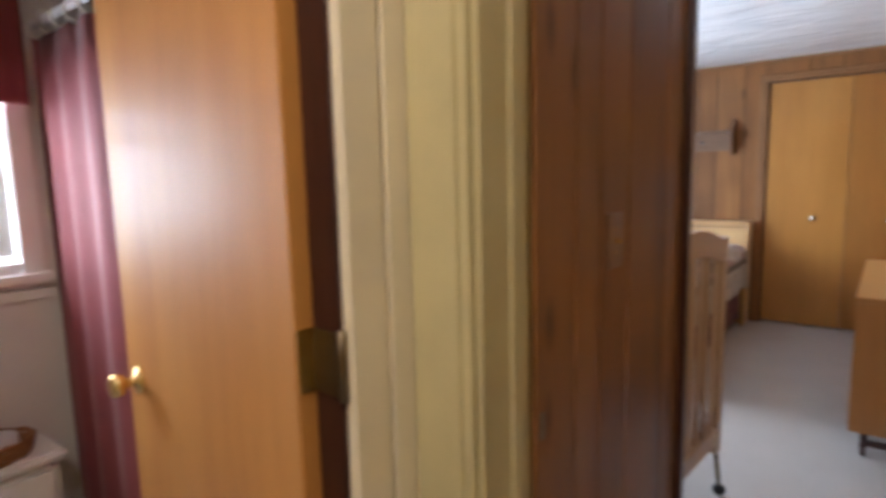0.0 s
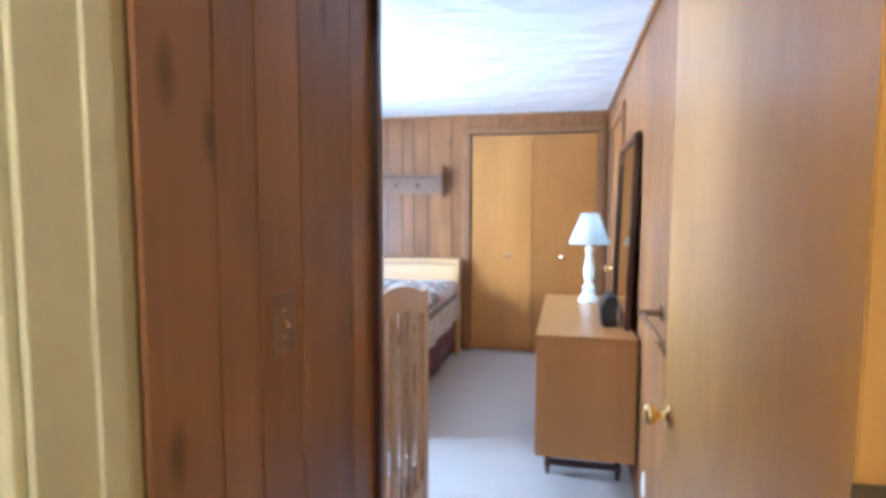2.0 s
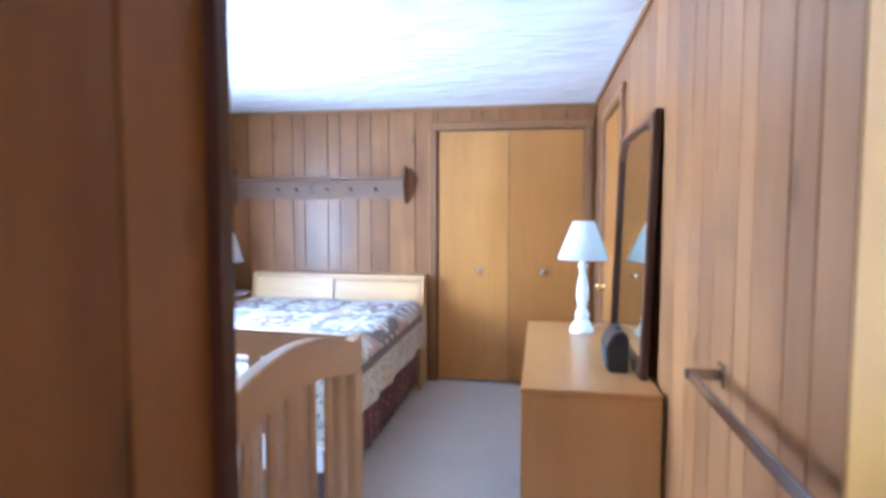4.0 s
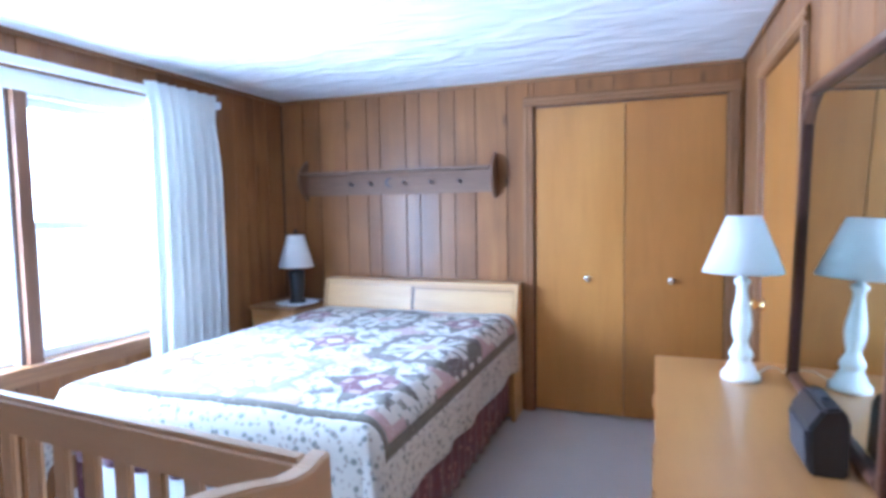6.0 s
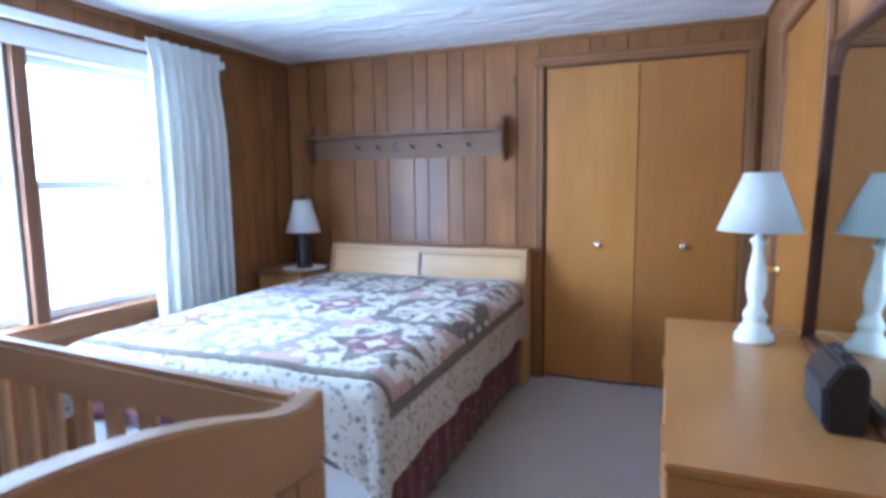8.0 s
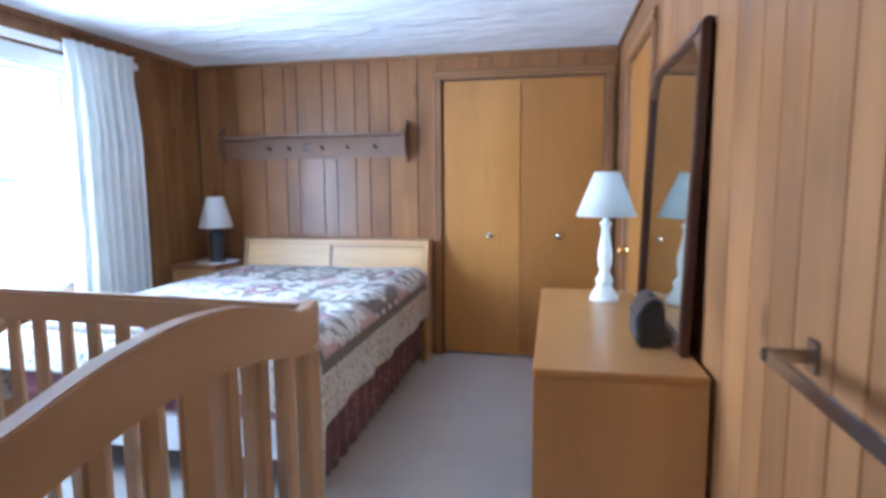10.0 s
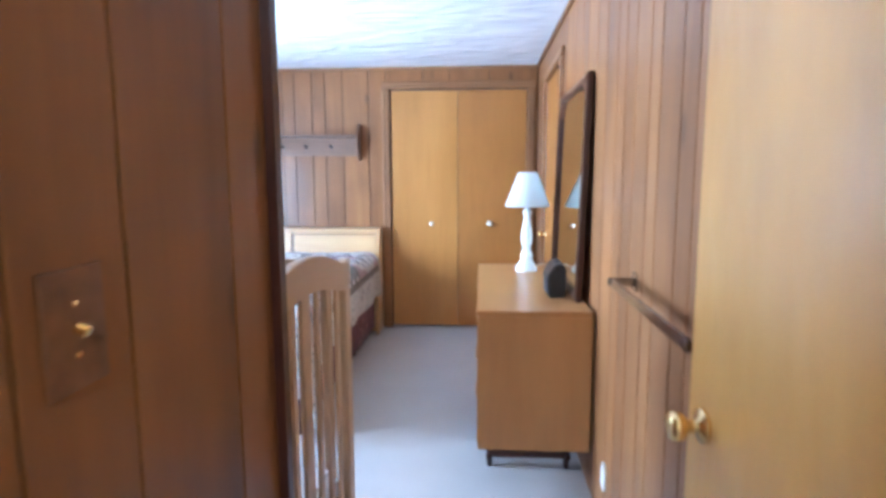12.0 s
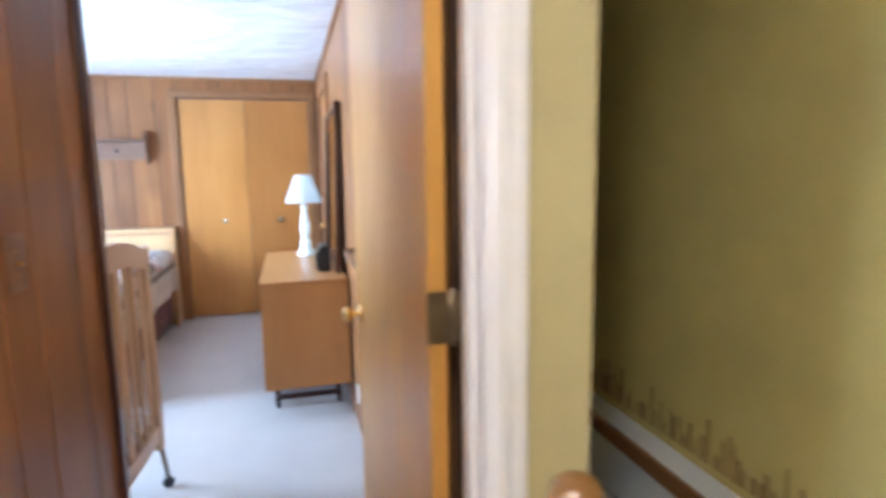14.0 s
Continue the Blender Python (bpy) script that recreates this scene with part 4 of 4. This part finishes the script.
part("mattress_board", box(CX0 + 0.03, CX1 - 0.03, CY0 + 0.03, CY1 - 0.03, 0.30, 0.32, 0.003), CRIBWOOD_X, crib)
pad = part("crib_mattress", box(CX0 + 0.032, CX1 - 0.032, CY0 + 0.032, CY1 - 0.032, 0.321, 0.43, 0.03, None, 3), SHEET)
pad.matrix_world = CRIB_TURN
tagged(pad, "white sheeted mattress in the crib", "mattress")

# ---- hall and stairwell ----
ledge = structure("stair_ledge", [(0.975, 1.088, -4.78, -2.735, 0.0, 0.30)], WHITE_PAINT, "white painted ledge along the stairwell wall", "ledge")
casing("trim_ledge", [(0.955, 0.974, -4.80, -2.735, 0.235, 0.302)], TRIM_Y, "dark stained wooden edge of the ledge")
newel = thing("newel_post", "turned orange-brown wooden newel post at the stair head", "newel post", at=(0.083, -5.09, 0.0))
NEWELWOOD = wood("newel_wood", (0.30, 0.14, 0.032), (0.20, 0.085, 0.018), "z", 0.3, 10, coat=0.3)
part("post", box(-0.035, 0.035, -0.035, 0.035, 0.0, 0.86, 0.004), NEWELWOOD, newel)
part("cap", lathe([(0.0, 0.86), (0.030, 0.86), (0.040, 0.868), (0.043, 0.885), (0.041, 0.91), (0.034, 0.928), (0.020, 0.938), (0.0, 0.941)], 28), NEWELWOOD, newel, "rounded glossy cap", True)
STENCIL = plain("brown_stencil_paint", (0.30, 0.185, 0.06), 0.7, 0.2, 20)
rng_s = random.Random(12)
stencil_bm = bmesh.new()
sy = -4.70
while sy < -2.8:
    hgt = rng_s.uniform(0.05, 0.17)
    box(1.0865, 1.0885, sy, sy + rng_s.uniform(0.008, 0.022), 0.335, 0.335 + hgt, 0.0, stencil_bm)
    sy += rng_s.uniform(0.018, 0.045)
tagged(part("wall_border", stencil_bm, STENCIL), "faint brown grass-like border low on the stairwell wall", "wall border", kind="structure")
# unseen fixture added to brighten the hall, its place chosen freely
added_hall_lamp = thing("unseen_ceiling_light", "round glass ceiling light, added out of view to brighten the hall", "ceiling light", at=(-0.62, -6.05, TOP))
part("canopy", lathe([(0.0, -0.001), (0.15, -0.001), (0.15, -0.02), (0.0, -0.02)], 32), BRASS, added_hall_lamp)
part("glass_bowl", lathe([(0.14, -0.021), (0.13, -0.06), (0.09, -0.09), (0.0, -0.10)], 32), GLOW, added_hall_lamp, "glowing frosted glass bowl of the added light", True)

# ---- bathroom ----
window("window_2", -2.47, -5.69, -5.10, 1.15, 1.88, 1.52, "white bathroom sash window with bright daylight")
casing("window_casing", [(-2.449, -2.43, -5.10, -5.045, 1.10, 1.94), (-2.449, -2.43, -5.76, -5.70, 1.10, 1.94), (-2.449, -2.40, -5.78, -5.03, 1.075, 1.10)], WHITE_PAINT, "white window casing and sill")
casing("chair_rail", [(-2.449, -2.435, -6.9, -5.02, 1.02, 1.05)], WHITE_PAINT, "white moulding on the bathroom wall")


def hung(name, x0, x1, y, z0, z1, waves, depth, material, label, along="x"):
    """Cloth hung in soft waves along a rod."""
    bm = bmesh.new()
    cols, rows = waves * 10, 14
    grid = []
    for j in range(rows + 1):
        s = j / rows
        row = []
        for i in range(cols + 1):
            u = i / cols
            a, b = x0 + (x1 - x0) * u, y + depth * (0.7 + 0.3 * s) * math.sin(2 * math.pi * waves * u + math.sin(u * 11))
            scallop = 0.02 * abs(math.sin(math.pi * waves * u)) * (1 - s)
            row.append(bm.verts.new((a, b, z1 + (z0 - z1) * s - scallop) if along == "x" else (b, a, z1 + (z0 - z1) * s - scallop)))
        grid.append(row)
    for p, q in zip(grid, grid[1:]):
        for i in range(cols):
            bm.faces.new((p[i], p[i + 1], q[i + 1], q[i]))
    ob = part(name, bm, material, None, "", True)
    ob.modifiers.new("thickness", "SOLIDIFY").thickness = 0.003
    return tagged(ob, label, "curtain")


hung("shower_curtain", -2.44, -1.20, -5.01, 0.18, 1.80, 9, 0.012, MAROON, "plain maroon shower curtain hanging from a white rod")
shower_rod = thing("shower_rod", "white shower curtain rod with white rings", "curtain rod")
part("rod", tube([(-2.449, -5.01, 1.835), (-1.13, -5.01, 1.835)], 0.012, 14), WHITE_PAINT, shower_rod, "", True)
for i in range(12):
    rx = -2.40 + i * 0.095
    ring = [(rx, -5.01 + 0.022 * math.cos(a), 1.825 + 0.03 * math.sin(a)) for a in [2 * math.pi * k / 12 for k in range(13)]]
    part("ring", tube(ring, 0.005, 6), PLASTIC, shower_rod, "", True)
hung("valance", -5.79, -5.04, -2.405, 1.60, 1.98, 6, 0.010, MAROON, "short maroon window valance", "y")
tub = thing("bathtub", "white bathtub behind the shower curtain", "bathtub")
part("apron", box(-2.44, -1.14, -4.985, -4.94, 0.0, 0.40, 0.015), PORCELAIN, tub)
part("basin", box(-2.44, -1.14, -4.935, -4.32, 0.0, 0.36, 0.02), PORCELAIN, tub)
toilet = thing("toilet", "white porcelain toilet against the bathroom wall", "toilet")
part("tank", box(-2.44, -2.25, -5.54, -5.11, 0.36, 0.57, 0.025, None, 3), PORCELAIN, toilet)
part("tank_lid", box(-2.445, -2.235, -5.555, -5.095, 0.571, 0.60, 0.010, None, 3), PORCELAIN, toilet)
bowl = lathe([(0.0, 0.0), (0.12, 0.0), (0.11, 0.12), (0.17, 0.30), (0.19, 0.38), (0.19, 0.40), (0.0, 0.40)], 32)
part("bowl", moved(bowl, Matrix.Translation((-2.02, -5.325, 0)) @ Matrix.Diagonal((1.2, 1, 1, 1))), PORCELAIN, toilet, "", True)
seat = lathe([(0.0, 0.0), (0.20, 0.0), (0.205, 0.012), (0.20, 0.03), (0.0, 0.034)], 32)
part("seat_lid", moved(seat, Matrix.Translation((-2.02, -5.325, 0.402)) @ Matrix.Diagonal((1.2, 1, 1, 1))), PORCELAIN, toilet, "", True)
basket = thing("basket", "brown wicker basket with white paper rolls on the tank", "basket", at=(-2.34, -5.29, 0.60))
for k in range(4):
    part("weave", tube([(0.085 * math.cos(a) * (1 + 0.03 * k), 0.13 * math.sin(a) * (1 + 0.03 * k), 0.008 + k * 0.013 + 0.003 * math.sin(12 * a + k * math.pi)) for a in [2 * math.pi * i / 40 for i in range(41)]], 0.007, 6), WICKER, basket, "", True)
for ry in (-0.055, 0.055):
    roll = thing("paper_roll", "white paper roll standing in the basket", "paper roll", "rolls in the basket", (-2.34, -5.29 + ry, 0.605))
    part("sheet", lathe([(0.02, 0.0), (0.05, 0.0), (0.05, 0.055), (0.02, 0.055)], 24), SHEET, roll, "", True)

# ---- panelling: planks on the walls ----
def planks(wall, axis, face, out, cuts, openings, material):
    """Vertical boards between the cuts, with bevelled edges; openings are (a, b, z0, z1) left free."""
    edges = sorted(set(cuts) | {e for o in openings for e in o[:2] if cuts[0] < e < cuts[-1]})
    for a, b in zip(edges, edges[1:]):
        if b - a < 0.012:
            continue
        spans = [(0.0, TOP - 0.001)]
        for oa, ob_, z0, z1 in openings:
            if oa < (a + b) / 2 < ob_:
                spans = [s for lo, hi in spans for s in ((lo, min(hi, z0)), (max(lo, z1), hi)) if s[1] - s[0] > 0.02]
        ea = 0.0022 if a in cuts else 0.0003
        eb = 0.0022 if b in cuts else 0.0003
        for z0, z1 in spans:
            pts = []
            for depth, ins in ((0.0, 0.0), (PT - 0.003, 0.0), (PT - 0.0006, 0.0018)):
                for u, z in ((a + ea + ins, z0), (b - eb - ins, z0), (b - eb - ins, z1), (a + ea + ins, z1)):
                    d = face - out * PT + out * depth
                    pts.append((u, d, z) if axis == "x" else (d, u, z))
            faces = [(0, 1, 5, 4), (1, 2, 6, 5), (2, 3, 7, 6), (3, 0, 4, 7), (4, 5, 9, 8), (5, 6, 10, 9), (6, 7, 11, 10), (7, 4, 8, 11), (8, 9, 10, 11), (3, 2, 1, 0)]
            bm = bmesh.new()
            vs = [bm.verts.new(p) for p in pts]
            for f in faces:
                bm.faces.new([vs[i] for i in f])
            part("plank", bm, material, wall)


def fill(lo, known, hi, seed):
    """Cut lines from lo to hi through the known ones, with widths that vary as the boards do."""
    rng = random.Random(seed)
    widths = [0.10, 0.155, 0.185, 0.11, 0.20, 0.14]
    cuts = list(known)
    while cuts[0] - lo > 0.09:
        cuts.insert(0, max(lo, cuts[0] - rng.choice(widths)))
    while hi - cuts[-1] > 0.09:
        cuts.append(min(hi, cuts[-1] + rng.choice(widths)))
    cuts[0], cuts[-1] = lo, hi
    return cuts


planks(wall_north, "x", 0.0, -1, fill(-3.282, [-3.09, -2.94, -2.706, -2.526, -2.42, -2.21, -2.10, -1.945, -1.83, -1.675, -1.45, -1.30, -0.98, -0.75, -0.41, -0.075], -0.001, 1), [(-1.264, -0.09, 0.0, 2.085)], PANEL)
planks(wall_east, "y", 0.0, -1, fill(-4.704, [-3.755, -3.64, -3.535, -3.37, -3.27, -3.115, -2.99, -2.87], -0.001, 2), [(-1.44, -0.64, 0.0, 2.03)], PANEL)
planks(wall_west, "y", -3.29, 1, fill(-3.93, [-2.1], -0.001, 3), [(-2.88, -1.20, 0.68, 2.02)], PANEL)
planks(wall_passage, "y", -0.86, 1, [-4.799, -4.64, -4.525, -4.365, -4.10, -3.93], [], PANEL)
planks(wall_south, "x", -3.93, 1, fill(-3.282, [-2.1], -0.862, 4), [], PANEL)
